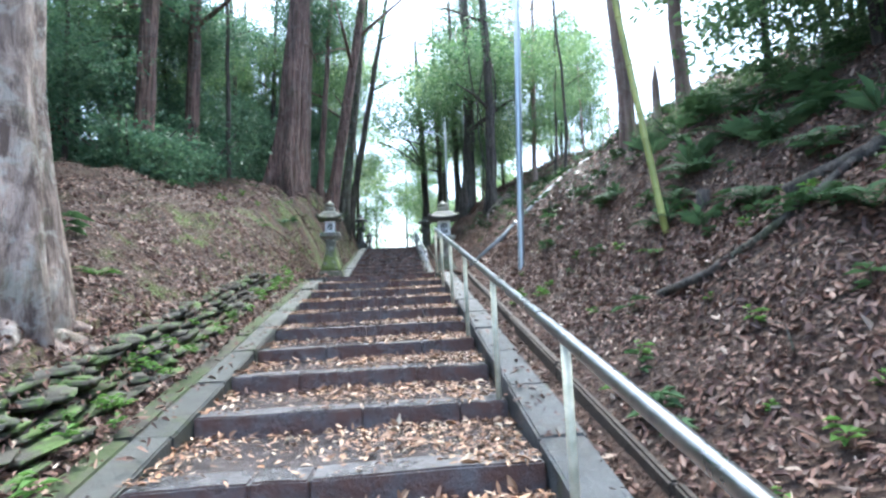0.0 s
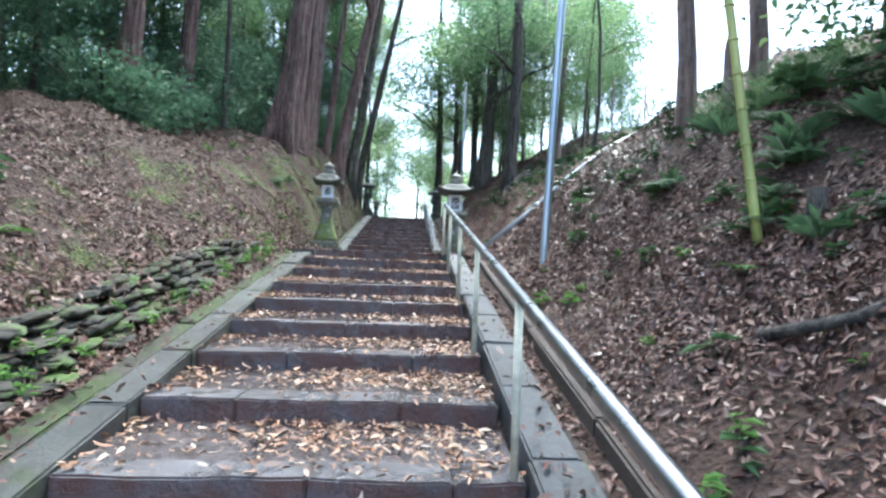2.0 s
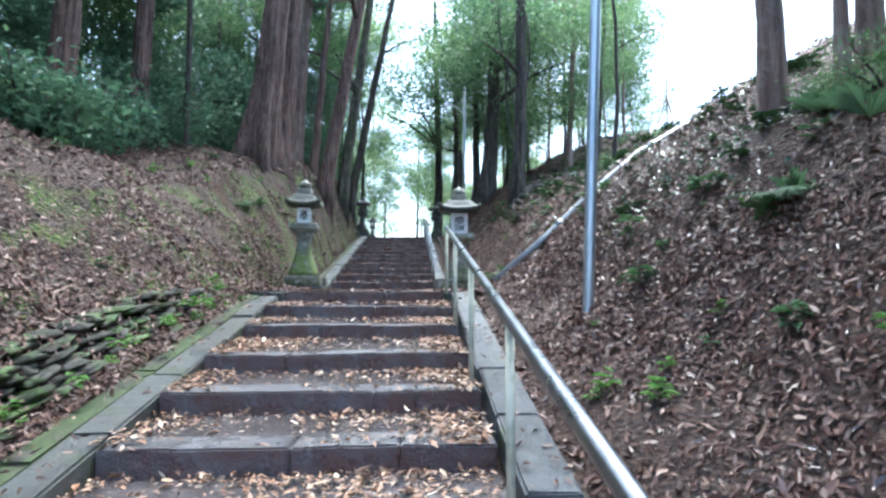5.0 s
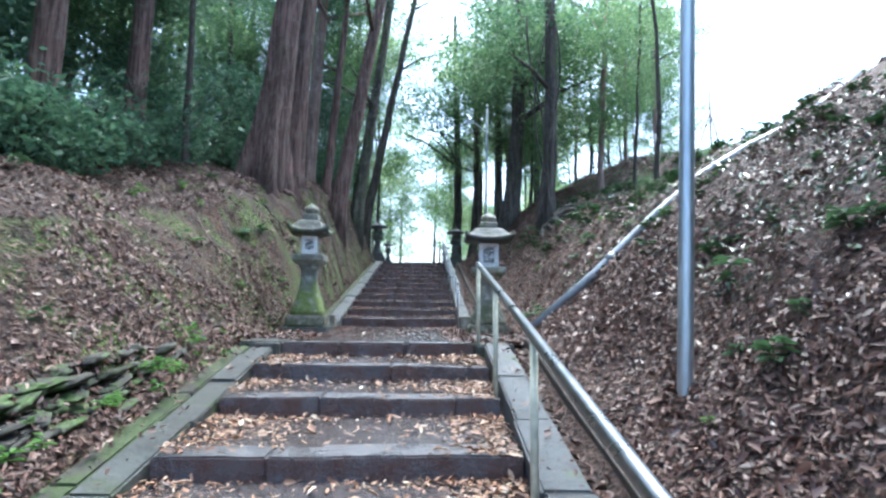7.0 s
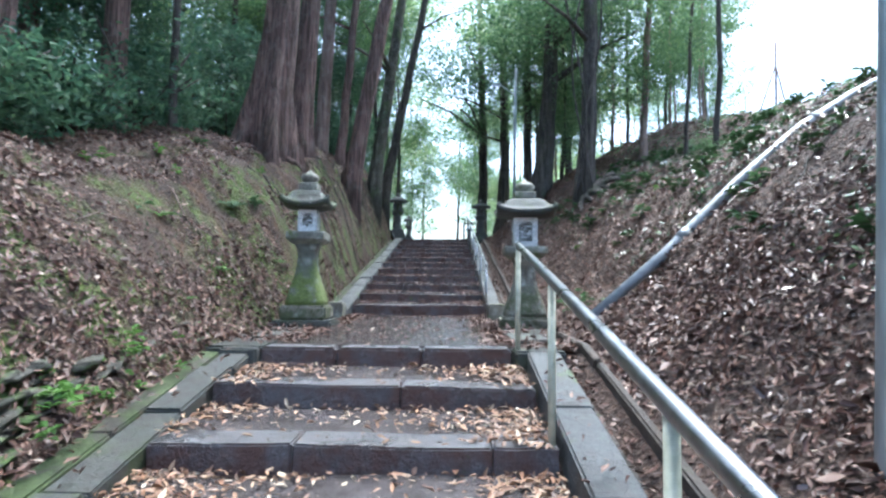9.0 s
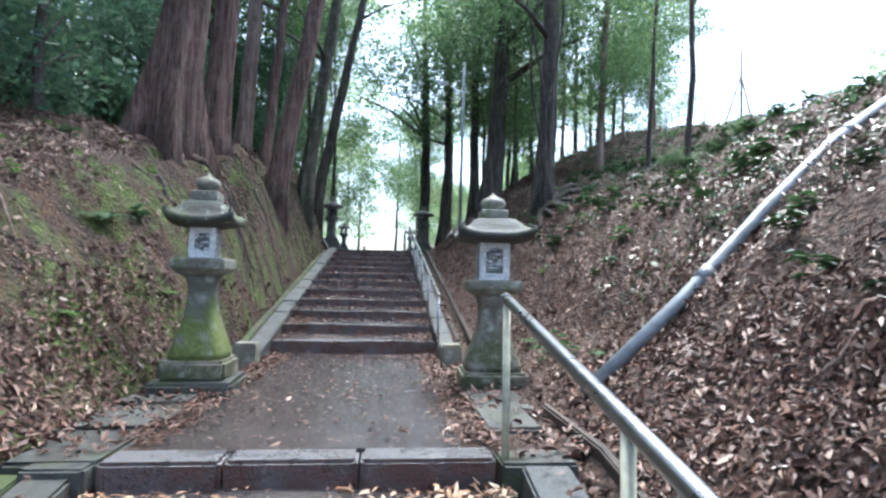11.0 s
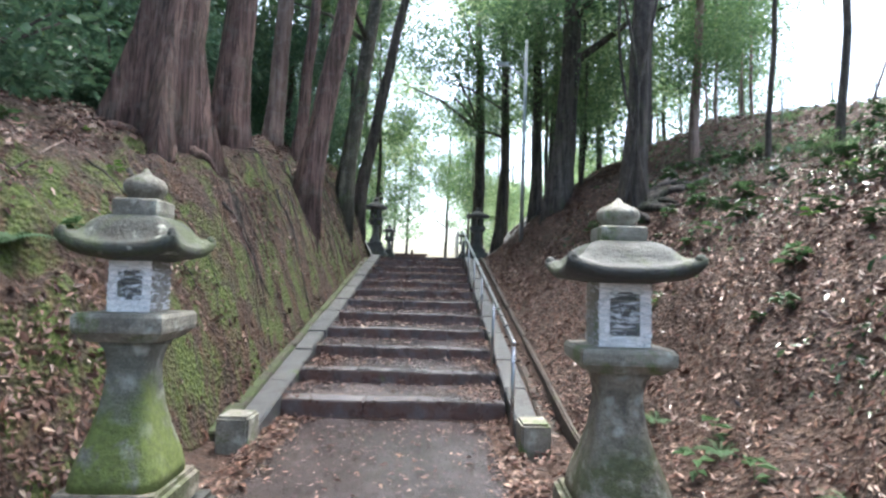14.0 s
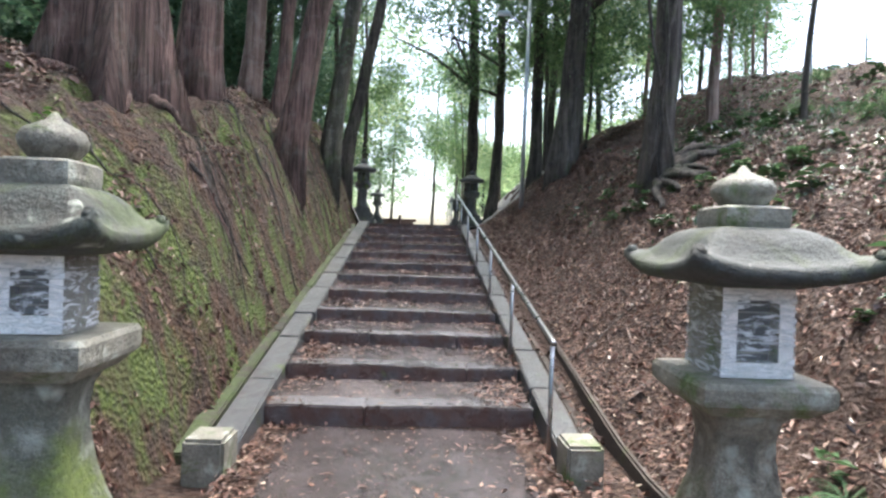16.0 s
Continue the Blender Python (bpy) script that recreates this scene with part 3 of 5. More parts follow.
def curb(name, label, x0, x1, y0, y1, lift, seed, mat_, length=0.95, thick=0.22):
    """A row of sloping slabs that follows the stairs."""
    rnd = random.Random(seed)
    st = thing(name, label, "curb", kind="structure")
    y = y0
    while y < y1 - 0.05:
        e = min(y1, y + length * rnd.uniform(0.8, 1.2))
        if y1 - e < 0.3:
            e = y1
        bm = box_bm(x0 + rnd.uniform(-0.012, 0.012), x1 + rnd.uniform(-0.012, 0.012), y + 0.005, e - 0.005, -thick, 0, 0.014, 2, 0.004, rnd)
        bmesh.ops.subdivide_edges(bm, edges=[q for q in bm.edges if abs(q.verts[0].co.y - q.verts[1].co.y) > 0.3], cuts=3)
        dz = rnd.uniform(-0.008, 0.008)
        for v in bm.verts:
            v.co.z += line_z(v.co.y) + lift + dz
        part("slab", bm, mat_, st)
        y = e
    return st


def line_z(y):
    """Straight pitch lines of the two flights."""
    if y < -2.09:
        return 0.189 * (y + 2.09)
    if y < 1.7:
        return 0.0
    return min(TOP, 0.165 + 0.1945 * (y - 2.5)) if y > 1.651 else 0.0


curb("curb_lower_left", "grey stone curb slabs with moss along the stairs", -1.35, -1.1, -18, -2.1, -0.03, 21, CURB_LOW)
curb("curb_lower_right", "grey stone curb slabs beside the handrail", 1.12, 1.39, -18, -2.2, 0.03, 22, CURB)
curb("curb_upper_left", "pale grey stone curb slabs along the upper stairs", -1.33, -1.1, 1.75, 12.0, 0.05, 23, CURB)
curb("curb_upper_right", "pale grey stone curb slabs below the upper handrail", 1.1, 1.32, 1.75, 12.0, 0.05, 24, CURB)
for x0, x1 in ((-1.32, -1.06), (1.07, 1.31)):
    ob = part("curb_stone", box_bm(x0, x1, 1.46, 1.74, -0.12, 0.235, 0.02, 2, 0.004), LANTERN)
    tagged(ob, "square grey stone block ending the curb on the landing", "stone block", "curb end blocks")
curb("verge_mossy_left", "moss-covered concrete strip beside the curb", -1.53, -1.355, -18, -2.1, -0.035, 25, MOSSY, 1.3)
curb("verge_mossy_upper", "bright mossy ledge along the upper curb", -1.58, -1.38, 1.8, 11.5, 0.0, 26, MOSSY, 2.2)
curb("gutter_bed_lower", "dark leaf-filled gutter beside the curb", 1.43, 1.6, -18, -0.9, -0.14, 27, GUTTER, 2.0, 0.1)
curb("gutter_lip_lower", "mossy concrete gutter edge below the bank", 1.6, 1.66, -18, -0.9, 0.04, 28, GUTTER, 2.0, 0.3)
curb("gutter_bed_upper", "dark leaf-filled gutter of the upper stairs", 1.41, 1.56, 0.9, 12, -0.1, 29, GUTTER, 2.0, 0.1)
curb("gutter_lip_upper", "brown concrete gutter edge of the upper stairs", 1.56, 1.62, 0.9, 12, 0.06, 30, GUTTER, 2.0, 0.3)


# ---- handrails ----
def handrail(name, label, x_of, posts, foot, height, rail_r, post_r, over):
    st = thing(name, label, "handrail")
    tops = []
    for y in posts:
        x = x_of(y) if callable(x_of) else x_of
        zb = foot(y)
        zt = line_z(y) + (height(y) if callable(height) else height)
        part("post", tube([(x, y, zb - 0.1), (x, y, zt)], post_r, 12), POST if post_r > 0.019 else STAINLESS, st, smooth_faces=True)
        tops.append((x, y, zt + rail_r * 0.6))
    a, b2 = Vector(tops[0]), Vector(tops[-1])
    d0 = (Vector(tops[1]) - a).normalized()
    d1 = (b2 - Vector(tops[-2])).normalized()
    pts = [a - d0 * over] + [Vector(p) for p in tops] + [b2 + d1 * over]
    part("rail", tube(pts, rail_r, 16), STAINLESS, st, "round brushed steel rail", True)
    return st


handrail("handrail", "steel handrail on pale posts along the lower stairs", lambda y: 1.07 + 0.0045 * min(0, y + 2), [-2.06, -3.64, -5.3, -7.0, -8.8, -10.6, -12.4, -14.2, -16], line_z, lambda y: 0.84 + 0.0035 * min(0, y + 2), 0.029, 0.021, 0.05)
handrail("handrail", "thin steel handrail along the upper stairs", 1.06, [1.9, 3.6, 5.3, 7.0, 8.7, 10.4, 11.9], line_z, 0.76, 0.021, 0.017, 0.04)
handrail("handrail", "short steel handrail at the top of the stairs", 0.98, [12.6, 13.4, 14.6], lambda y: TOP, 0.78, 0.02, 0.016, 0.04)


# ---- stone lanterns ----
def square_ring(half, z, up=0.0, out=0.0, per=8, round_=0.0):
    pts = []
    cs = [(-1, -1), (1, -1), (1, 1), (-1, 1)]
    for k in range(4):
        a, b2 = cs[k], cs[(k + 1) % 4]
        for i in range(per):
            t = i / per
            u = abs(2 * t - 1)
            s = 1 + out * u ** 4 - round_ * u ** 6
            pts.append(((a[0] + (b2[0] - a[0]) * t) * half * s, (a[1] + (b2[1] - a[1]) * t) * half * s, z + up * u ** 3))
    return pts


def stone_lantern(label, at, rz, foot, plat, box, eave, crown, wrapped, mats, scale=1.0, rw=1.0, bw=1.0):
    st = thing("stone_lantern", label, "stone lantern", "stone lanterns", at=at, rz=rz)
    st.scale = (scale,) * 3
    body, roof, low, white = mats
    part("base_slab", box_bm(-0.4, 0.4, -0.42, 0.4, -0.12, foot - 0.17, 0.03, 2, 0.006), CURB_LOW, st)
    part("base_block", box_bm(-0.31, 0.31, -0.31, 0.31, foot - 0.175, foot, 0.03, 2, 0.004), LANTERN_STAINED if low != LANTERN_DARK else low, st)
    hgt = plat - foot
    prof = [(0.262, 0), (0.255, 0.08), (0.23, 0.2), (0.185, 0.36), (0.15, 0.52), (0.128, 0.7), (0.124, 0.82), (0.14, 0.93), (0.175, 1.0)]
    rings = [square_ring(h, foot + q * hgt, round_=0.12) for h, q in prof]
    part("pedestal", loft(rings), low, st, "flared mossy pedestal", True)
    part("platform", loft([square_ring(h, z, round_=0.04) for h, z in ((0.2, plat), (0.24, plat + 0.035), (0.26, plat + 0.05), (0.265, plat + 0.07), (0.265, box - 0.02), (0.25, box))]), body, st)
    # firebox: four corner posts, sill and head round a dark block for the hollow
    bms = [box_bm(sx * 0.148 - 0.0275 * (1 + sx), sx * 0.148 + 0.0275 * (1 - sx), sy * 0.148 - 0.0275 * (1 + sy), sy * 0.148 + 0.0275 * (1 - sy), box, eave + 0.02, 0.005) for sx in (-1, 1) for sy in (-1, 1)]
    h0, h1 = box + 0.065, eave - 0.05
    bms += [box_bm(-0.146, -0.1, -0.1, 0.1, box, eave), box_bm(0.1, 0.146, -0.1, 0.1, box, eave)]
    for z0, z1 in ((box, h0), (h1, eave + 0.02)):
        bms += [box_bm(-0.1, 0.1, -0.146, -0.1, z0, z1), box_bm(-0.1, 0.1, 0.1, 0.146, z0, z1)]
    fb = part("firebox", bms.pop(), body, st, "stone firebox with a window opening")
    for q in bms:
        part("stone_bar", q, body, fb)
    frame_bars = [box_bm(-0.146, -0.086, -0.1535, -0.1485, box + 0.004, eave - 0.004), box_bm(0.086, 0.146, -0.1535, -0.1485, box + 0.004, eave - 0.004),
                  box_bm(-0.086, 0.086, -0.1535, -0.1485, box + 0.004, h0), box_bm(-0.086, 0.086, -0.1535, -0.1485, h1, eave - 0.004)]
    for q in frame_bars:
        part("window_surround", q, white, fb, "white plaster window surround")
    # solid block, coloured dark as the shade seen through the window
    part("hollow", box_bm(-0.085, 0.085, -0.085, 0.085, box + 0.002, eave), DARK, fb)
    if wrapped:
        for i in range(4):
            z = h0 + 0.03 + (h1 - h0 - 0.03) * i / 4
            part("lattice_bar", box_bm(-0.1, 0.1, -0.118, -0.112, z, z + 0.006), body, fb)
        film = loft([square_ring(0.157, z, round_=0.02) for z in np.linspace(box + 0.004, eave - 0.004, 9)], False)
        part("wrap", film, FILM, fb, "crinkled clear plastic wrap")
    fb.scale = (bw, bw, 1)
    hr = crown - eave
    roof_rings = [square_ring(0.17, eave), square_ring(0.28, eave + 0.012, 0.02), square_ring(0.36, eave + 0.02, 0.045, 0.02), square_ring(0.385, eave + 0.045, 0.06, 0.03), square_ring(0.385, eave + 0.075, 0.065, 0.03),
                  square_ring(0.345, eave + 0.09, 0.05, 0.02), square_ring(0.31, eave + 0.108, 0.03, 0.0), square_ring(0.28, eave + hr * 0.6, 0.014), square_ring(0.25, eave + hr * 0.77, 0.006), square_ring(0.205, eave + hr * 0.92), square_ring(0.16, eave + hr * 0.985), square_ring(0.13, crown)]
    rf = part("roof", loft(roof_rings), roof, st, "curved stone roof with upturned corners", True)
    rf.scale = (rw, rw, 1)
    for sx in (-1, 1):
        for sy in (-1, 1):
            part("corner_scroll", lathe([(0.0, 0), (0.028, 0.006), (0.032, 0.03), (0.02, 0.052), (0.0, 0.056)], 10), roof, rf, smooth_faces=True).matrix_basis = pose(sx * 0.365, sy * 0.365, eave + 0.105)
    part("cap_block", loft([square_ring(h, z, round_=0.05) for h, z in ((0.13, crown - 0.005), (0.135, crown + 0.02), (0.135, crown + 0.075), (0.12, crown + 0.085))]), body, st)
    z = crown + 0.08
    part("jewel", lathe([(0.06, z), (0.085, z + 0.012), (0.118, z + 0.05), (0.125, z + 0.08), (0.108, z + 0.112), (0.06, z + 0.135), (0.03, z + 0.15), (0.012, z + 0.175), (0.002, z + 0.18)], 24), body, st, "onion-shaped jewel", True)
    return st


near = (LANTERN, LANTERN_ROOF_MOSSY, LANTERN_FOOT, PLASTER)
stone_lantern("mossy grey stone lantern with a curved roof on the landing", (-1.21, 0.03, 0.0), 2, 0.26, 0.985, 1.13, 1.4, 1.64, True, near, 1.0, 0.83, 0.84).scale = (0.87, 0.87, 1.0)
stone_lantern("grey stone lantern with plastic-wrapped white firebox on the landing", (1.43, 0.27, -0.03), -2, 0.17, 0.885, 1.02, 1.38, 1.62, True, (LANTERN, LANTERN_ROOF, LANTERN_STAINED, PLASTER), 1.0, 0.92, 0.97)


def tall_lantern(label, x, y, z, h, wide):
    """Slender lantern with stepped base, waisted shaft, bowl platform, open firebox and broad roof."""
    st = thing("stone_lantern", label, "stone lantern", "stone lanterns", at=(x, y, z))
    st.scale = (wide, wide, h)
    for k, (a, z0, z1) in enumerate(((0.36, -0.06, 0.1), (0.29, 0.1, 0.19), (0.22, 0.19, 0.26))):
        part("base_step", box_bm(-a, a, -a, a, z0, z1, 0.015, 2, 0.004), LANTERN_DARK, st)
    part("shaft", lathe([(0.19, 0.255), (0.16, 0.3), (0.105, 0.38), (0.09, 0.46), (0.1, 0.51), (0.13, 0.535)], 16), LANTERN_DARK, st, "waisted round shaft", True)
    part("platform", lathe([(0.11, 0.53), (0.19, 0.56), (0.225, 0.6), (0.225, 0.635), (0.2, 0.645)], 16), LANTERN_DARK, st, smooth_faces=False)
    fb = part("firebox", lathe([(0.17, 0.642), (0.17, 0.66), (0.12, 0.662)], 6), LANTERN_DARK, st, "open firebox with corner posts")
    for k in range(6):
        a = 2 * math.pi * k / 6
        part("post", box_bm(-0.026, 0.026, -0.026, 0.026, 0.655, 0.8, 0.004), LANTERN_DARK, fb).matrix_basis = pose(0.14 * math.cos(a), 0.14 * math.sin(a), 0, 0, 0, math.degrees(a))
    rf = part("roof", lathe([(0.17, 0.795), (0.33, 0.805), (0.345, 0.83), (0.33, 0.85), (0.24, 0.868), (0.15, 0.9), (0.085, 0.918)], 12), LANTERN_DARK, st, "broad dark roof", True)
    part("jewel", lathe([(0.06, 0.912), (0.085, 0.93), (0.08, 0.96), (0.045, 0.98), (0.005, 1.0)], 14), LANTERN_DARK, rf, smooth_faces=True)
    return st


tall_lantern("tall dark stone lantern at the head of the stairs", -1.42, 13.4, TOP - 0.02, 1.84, 1.0)
tall_lantern("tall dark stone lantern beside the top handrail", 1.62, 13.9, TOP - 0.06, 1.74, 1.05)
tall_lantern("small dark stone lantern at the edge of the clearing", -1.08, 14.2, TOP, 1.08, 0.62)
tall_lantern("small dark stone lantern behind the top handrail", 1.22, 14.6, TOP, 1.0, 0.58)


# ---- poles and pipe ----
lamp = thing("street_lamp", "tall galvanised steel lamp pole leaning slightly on the bank", "lamp pole")
part("pole", tube([(2.2, -4.49, -0.6), (2.2, -4.49, -0.2), (2.32, -4.49, 2.6), (2.5, -4.47, 6.5)], [0.052, 0.052, 0.05, 0.048], 16), STEEL, lamp, smooth_faces=True)
lamp2 = thing("street_lamp", "pale steel lamp pole with a side arm beside the upper stairs", "lamp pole")
part("pole", tube([(2.5, 11.0, 2.2), (2.52, 11.0, 4.5), (2.56, 11.0, 7.6)], [0.05, 0.047, 0.044], 12), STEEL, lamp2, smooth_faces=True)
part("arm", tube([(2.55, 11.0, 6.55), (2.3, 10.95, 6.75), (2.05, 10.9, 6.9)], 0.02, 8), STEEL, lamp2, smooth_faces=True)
part("lamp_head", box_bm(1.78, 2.08, 10.83, 10.97, 6.87, 6.95, 0.02, 2), STEEL, lamp2)
bam = thing("bamboo_pole", "leaning yellow-green bamboo stem rooted in the bank", "bamboo")
bpts = [Vector((2.9, -7.8, -0.1)).lerp(Vector((2.42, -7.75, 3.6)), k / 15) for k in range(16)]
part("stem", tube(bpts, [0.034 - 0.0006 * k for k in range(16)], 12), BAMBOO, bam, smooth_faces=True)
for k in range(1, 15):
    part("node_ring", tube([bpts[k] + Vector((0, 0, -0.008)), bpts[k], bpts[k] + Vector((0, 0, 0.008))], [0.034, 0.04, 0.034], 12), BAMBOO, bam, smooth_faces=True)
pipe = thing("drain_pipe", "long grey plastic drain pipe lying down the bank", "pipe")
PIPE = [(1.86, -1.12, 0.13), (2.7, -0.97, 0.83), (3.5, -0.82, 1.5), (4.35, -0.58, 2.17), (5.2, -0.25, 2.72), (6.6, 0.4, 3.45), (8.0, 1.0, 4.2)]
ppts = [(x, y, max(z + 0.03, land(x, y) + 0.045)) for x, y, z in PIPE]
part("tube", tube(ppts, 0.055, 14), PVC, pipe, smooth_faces=True)
for k in (1, 3, 5):
    a, b2 = Vector(ppts[k]), Vector(ppts[k + 1])
    part("coupling", tube([a.lerp(b2, 0.2), a.lerp(b2, 0.32)], 0.064, 14), PVC, pipe, smooth_faces=True)


# ---- fence on the crest, snag ----
fence = thing("wire_fence", "thin steel post and rail fence along the crest", "fence")
FENCE = [(7.4, 8.2), (8.3, 8.0), (9.2, 8.0), (10.2, 7.8), (11.2, 7.6)]
for x, y in FENCE:
    part("fence_post", tube([(x, y, land(x, y) - 0.2), (x, y, land(x, y) + 0.95)], 0.02, 8), STEEL, fence, smooth_faces=True)
for h in (0.5, 0.92):
    part("fence_rail", tube([(x, y, land(x, y) + h) for x, y in FENCE], 0.012, 8), STEEL, fence, smooth_faces=True)
trough = thing("stone_trough", "low brown stone trough in the bright clearing", "trough", at=(-0.75, 19, TOP + 0.02))
part("basin", box_bm(-0.85, 0.7, -0.25, 0.25, 0, 0.34, 0.03, 2), BROWN, trough)
part("rim", box_bm(-0.95, 0.8, -0.3, 0.3, 0.34, 0.42, 0.02, 2), BROWN, trough)
for x in (-1.15, 0.2):
    part("upright", tube([(x, -0.4, 0), (x, -0.4, 0.55)], 0.05, 10), BROWN, trough)

support = thing("tree_support", "slim post with two slanting props on the crest", "post", at=(8.0, 6.1, land(8.0, 6.1)))
part("stake", tube([(0, 0, -0.2), (0.02, 0, 1.5)], 0.025, 8), BARK_PINK, support, smooth_faces=True)
for dx in (-0.35, 0.3):
    part("prop", tube([(dx, 0.05, -0.15), (0.01, 0, 0.95)], 0.02, 8), BARK_PINK, support, smooth_faces=True)

# ---- trees ----
CROWNS = {}
for key, seed, count, leaf, m_, sprays in (("dark", 1, 4200, 0.066, LEAF_DARK, 80), ("dark2", 2, 4200, 0.07, LEAF_DARK, 70), ("mid", 3, 2900, 0.062, LEAF_MID, 50),
                                           ("mid2", 4, 2900, 0.066, LEAF_MID, 44), ("light", 5, 2600, 0.06, LEAF_LIGHT, 44), ("light2", 6, 2600, 0.064, LEAF_LIGHT, 48),
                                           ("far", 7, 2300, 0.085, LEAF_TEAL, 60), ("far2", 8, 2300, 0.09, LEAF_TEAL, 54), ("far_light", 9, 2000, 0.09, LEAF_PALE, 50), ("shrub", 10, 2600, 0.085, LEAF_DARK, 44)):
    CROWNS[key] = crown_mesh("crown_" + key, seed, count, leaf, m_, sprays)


def tree(label, x, y, r, height, lean=(0, 0), bark=None, crowns=(), flare=1.7, flute=0.06, seed=0, limbs=3, cat="tree", z=None, curve=0.0):
    """Tapered trunk with root flare, limbs and leaf crowns (kind, dx, dy, height, radius)."""
    rnd = random.Random(seed * 7 + 1)
    zb = land_far(x, y) if z is None else z
    t = thing("tree", label, cat, "forest trees", at=(x, y, zb))
    k = 12
    pts, rad = [], []
    fl = []
    for i in range(k + 1):
        f = (i / k) ** 1.3
        h = f * height
        pts.append((lean[0] * h + curve * math.sin(f * 5) + 0.02 * math.sin(3 * h + seed), lean[1] * h + curve * 0.6 * math.cos(f * 4), h - 0.25 - (0.7 if i == 0 else 0)))
        fl.append(flute * (1 + 3.0 * math.exp(-h / (2.2 * r + 0.1))))
        rad.append(r * (1 + (flare - 1) * math.exp(-h / (1.6 * r + 0.12))) * (1 - 0.6 * f))
    sides = 28 if r > 0.15 else 12
    part("trunk", tube(pts, rad, sides, fl, seed), bark, t, smooth_faces=True)
    for i in range(limbs):
        f = rnd.uniform(0.45, 0.9)
        j = int(f * k)
        p = Vector(pts[j])
        a = rnd.uniform(0, 6.28)
        ln = rnd.uniform(0.12, 0.28) * height
        e = p + Vector((math.cos(a) * ln, math.sin(a) * ln, ln * rnd.uniform(0.2, 0.7)))
        m2 = p.lerp(e, 0.5) + Vector((0, 0, 0.08 * ln))
        part("limb", tube([p, m2, e], [rad[j] * 0.45, rad[j] * 0.3, rad[j] * 0.1], 8), bark, t, smooth_faces=True)
    for kind, dx, dy, h, cr in crowns:
        ob = new("crown", CROWNS[kind])
        ob.parent = t
        ob.matrix_basis = Matrix.LocRotScale((lean[0] * h + dx, lean[1] * h + dy, h), Euler((rnd.uniform(-0.3, 0.3), rnd.uniform(-0.3, 0.3), rnd.uniform(0, 6.28))), (cr, cr, cr * rnd.uniform(0.8, 1.1)))
    return t


CL = "tall cedar with reddish fibrous bark on the bank"
# this cedar's high crowns stay out of view, added to shade bank and stairs
tree("massive twin-stemmed cedar with flared reddish roots on the bank", -3.05, 3.7, 0.33, 15, (0.1, 0), CEDAR, [("dark", 0.3, 1.5, 10, 2.6), ("far", -1, -1.5, 11.5, 3.0), ("far2", 1.2, 0, 12.5, 2.6)], 2.1, 0.17, 1)
tree(CL, -2.95, 5.6, 0.24, 14, (0.06, 0.01), CEDAR, [("dark2", 0, 1, 9.5, 2.4), ("mid", 0.9, 3, 7.4, 1.7)], 1.6, 0.08, 2)
tree(CL, -3.3, 9.2, 0.2, 14, (0.05, 0), BARK_PINK, [("mid", 0, 0, 9, 2.2), ("light2", -0.6, 3, 6.6, 1.8), ("mid2", 0.8, 2, 7.8, 1.6)], 1.5, 0.05, 3)
tree(CL, -2.7, 9.0, 0.13, 13, (0.08, 0), CEDAR, [("light", -0.3, 4, 5.4, 1.6), ("mid", 0.6, 4, 8.6, 1.8)], 1.5, 0.05, 4)
tree("leaning cedar with brown bark above the mossy cut", -2.1, 7.2, 0.21, 14, (0.17, 0.02), CEDAR, [("dark", -2.4, 2, 8.5, 2.0)], 1.7, 0.07, 5)
tree("dark ivy-covered trunk at the edge of the cut", -1.95, 10.4, 0.2, 13, (0.13, 0), BARK_MOSS, [("dark2", -0.8, 0, 2.0, 0.9), ("mid", -2.6, 2, 7, 2.0), ("dark", -1.8, 2, 4.6, 1.4)], 1.6, 0.06, 6)
tree("dark leaning trunk near the head of the stairs", -1.9, 12.4, 0.17, 13, (0.19, 0.02), BARK_DARK, [("mid2", -2.8, 3, 7.5, 2.0), ("light2", -1.6, 2, 5.4, 1.5), ("light", -0.4, 2, 8.0, 1.6)], 1.6, 0.05, 7)
tree("dark twisted tree with spreading surface roots", 3.55, 6.0, 0.2, 12, (0.015, 0), BARK_DARK, [("mid", -0.6, 1.5, 5.6, 2.1), ("mid2", 0.8, 3, 7.0, 2.2), ("light2", 1.4, 3.5, 3.6, 1.5), ("light", 0.6, 5, 2.8, 1.3)], 1.55, 0.1, 8, 4, curve=0.1)
tree("stout dark broadleaf trunk above the stairs", 3.2, 10.2, 0.28, 12, (0.05, 0), BARK_DARK, [("mid2", -0.8, 0, 5.6, 2.0), ("mid", 0.5, 1, 7, 2.3), ("light", 0.9, 2, 3.6, 1.4), ("light2", -0.2, 1.5, 4.6, 1.4)], 1.6, 0.06, 9, 4, curve=0.12)
tree("dark broadleaf trunk above the stairs", 3.2, 12.9, 0.17, 11, (0.0, 0), BARK_DARK, [("mid", 0, 0, 5.5, 1.8)], 1.6, 0.05, 10, 4)
tree("dark forked trunk by the top of the stairs", 2.35, 15.5, 0.17, 10, (0.03, 0), BARK_DARK, [("light2", 0.6, 1, 5.6, 1.9), ("mid", -0.6, 0, 4.4, 1.1)], 1.6, 0.05, 11, 4, curve=0.14)
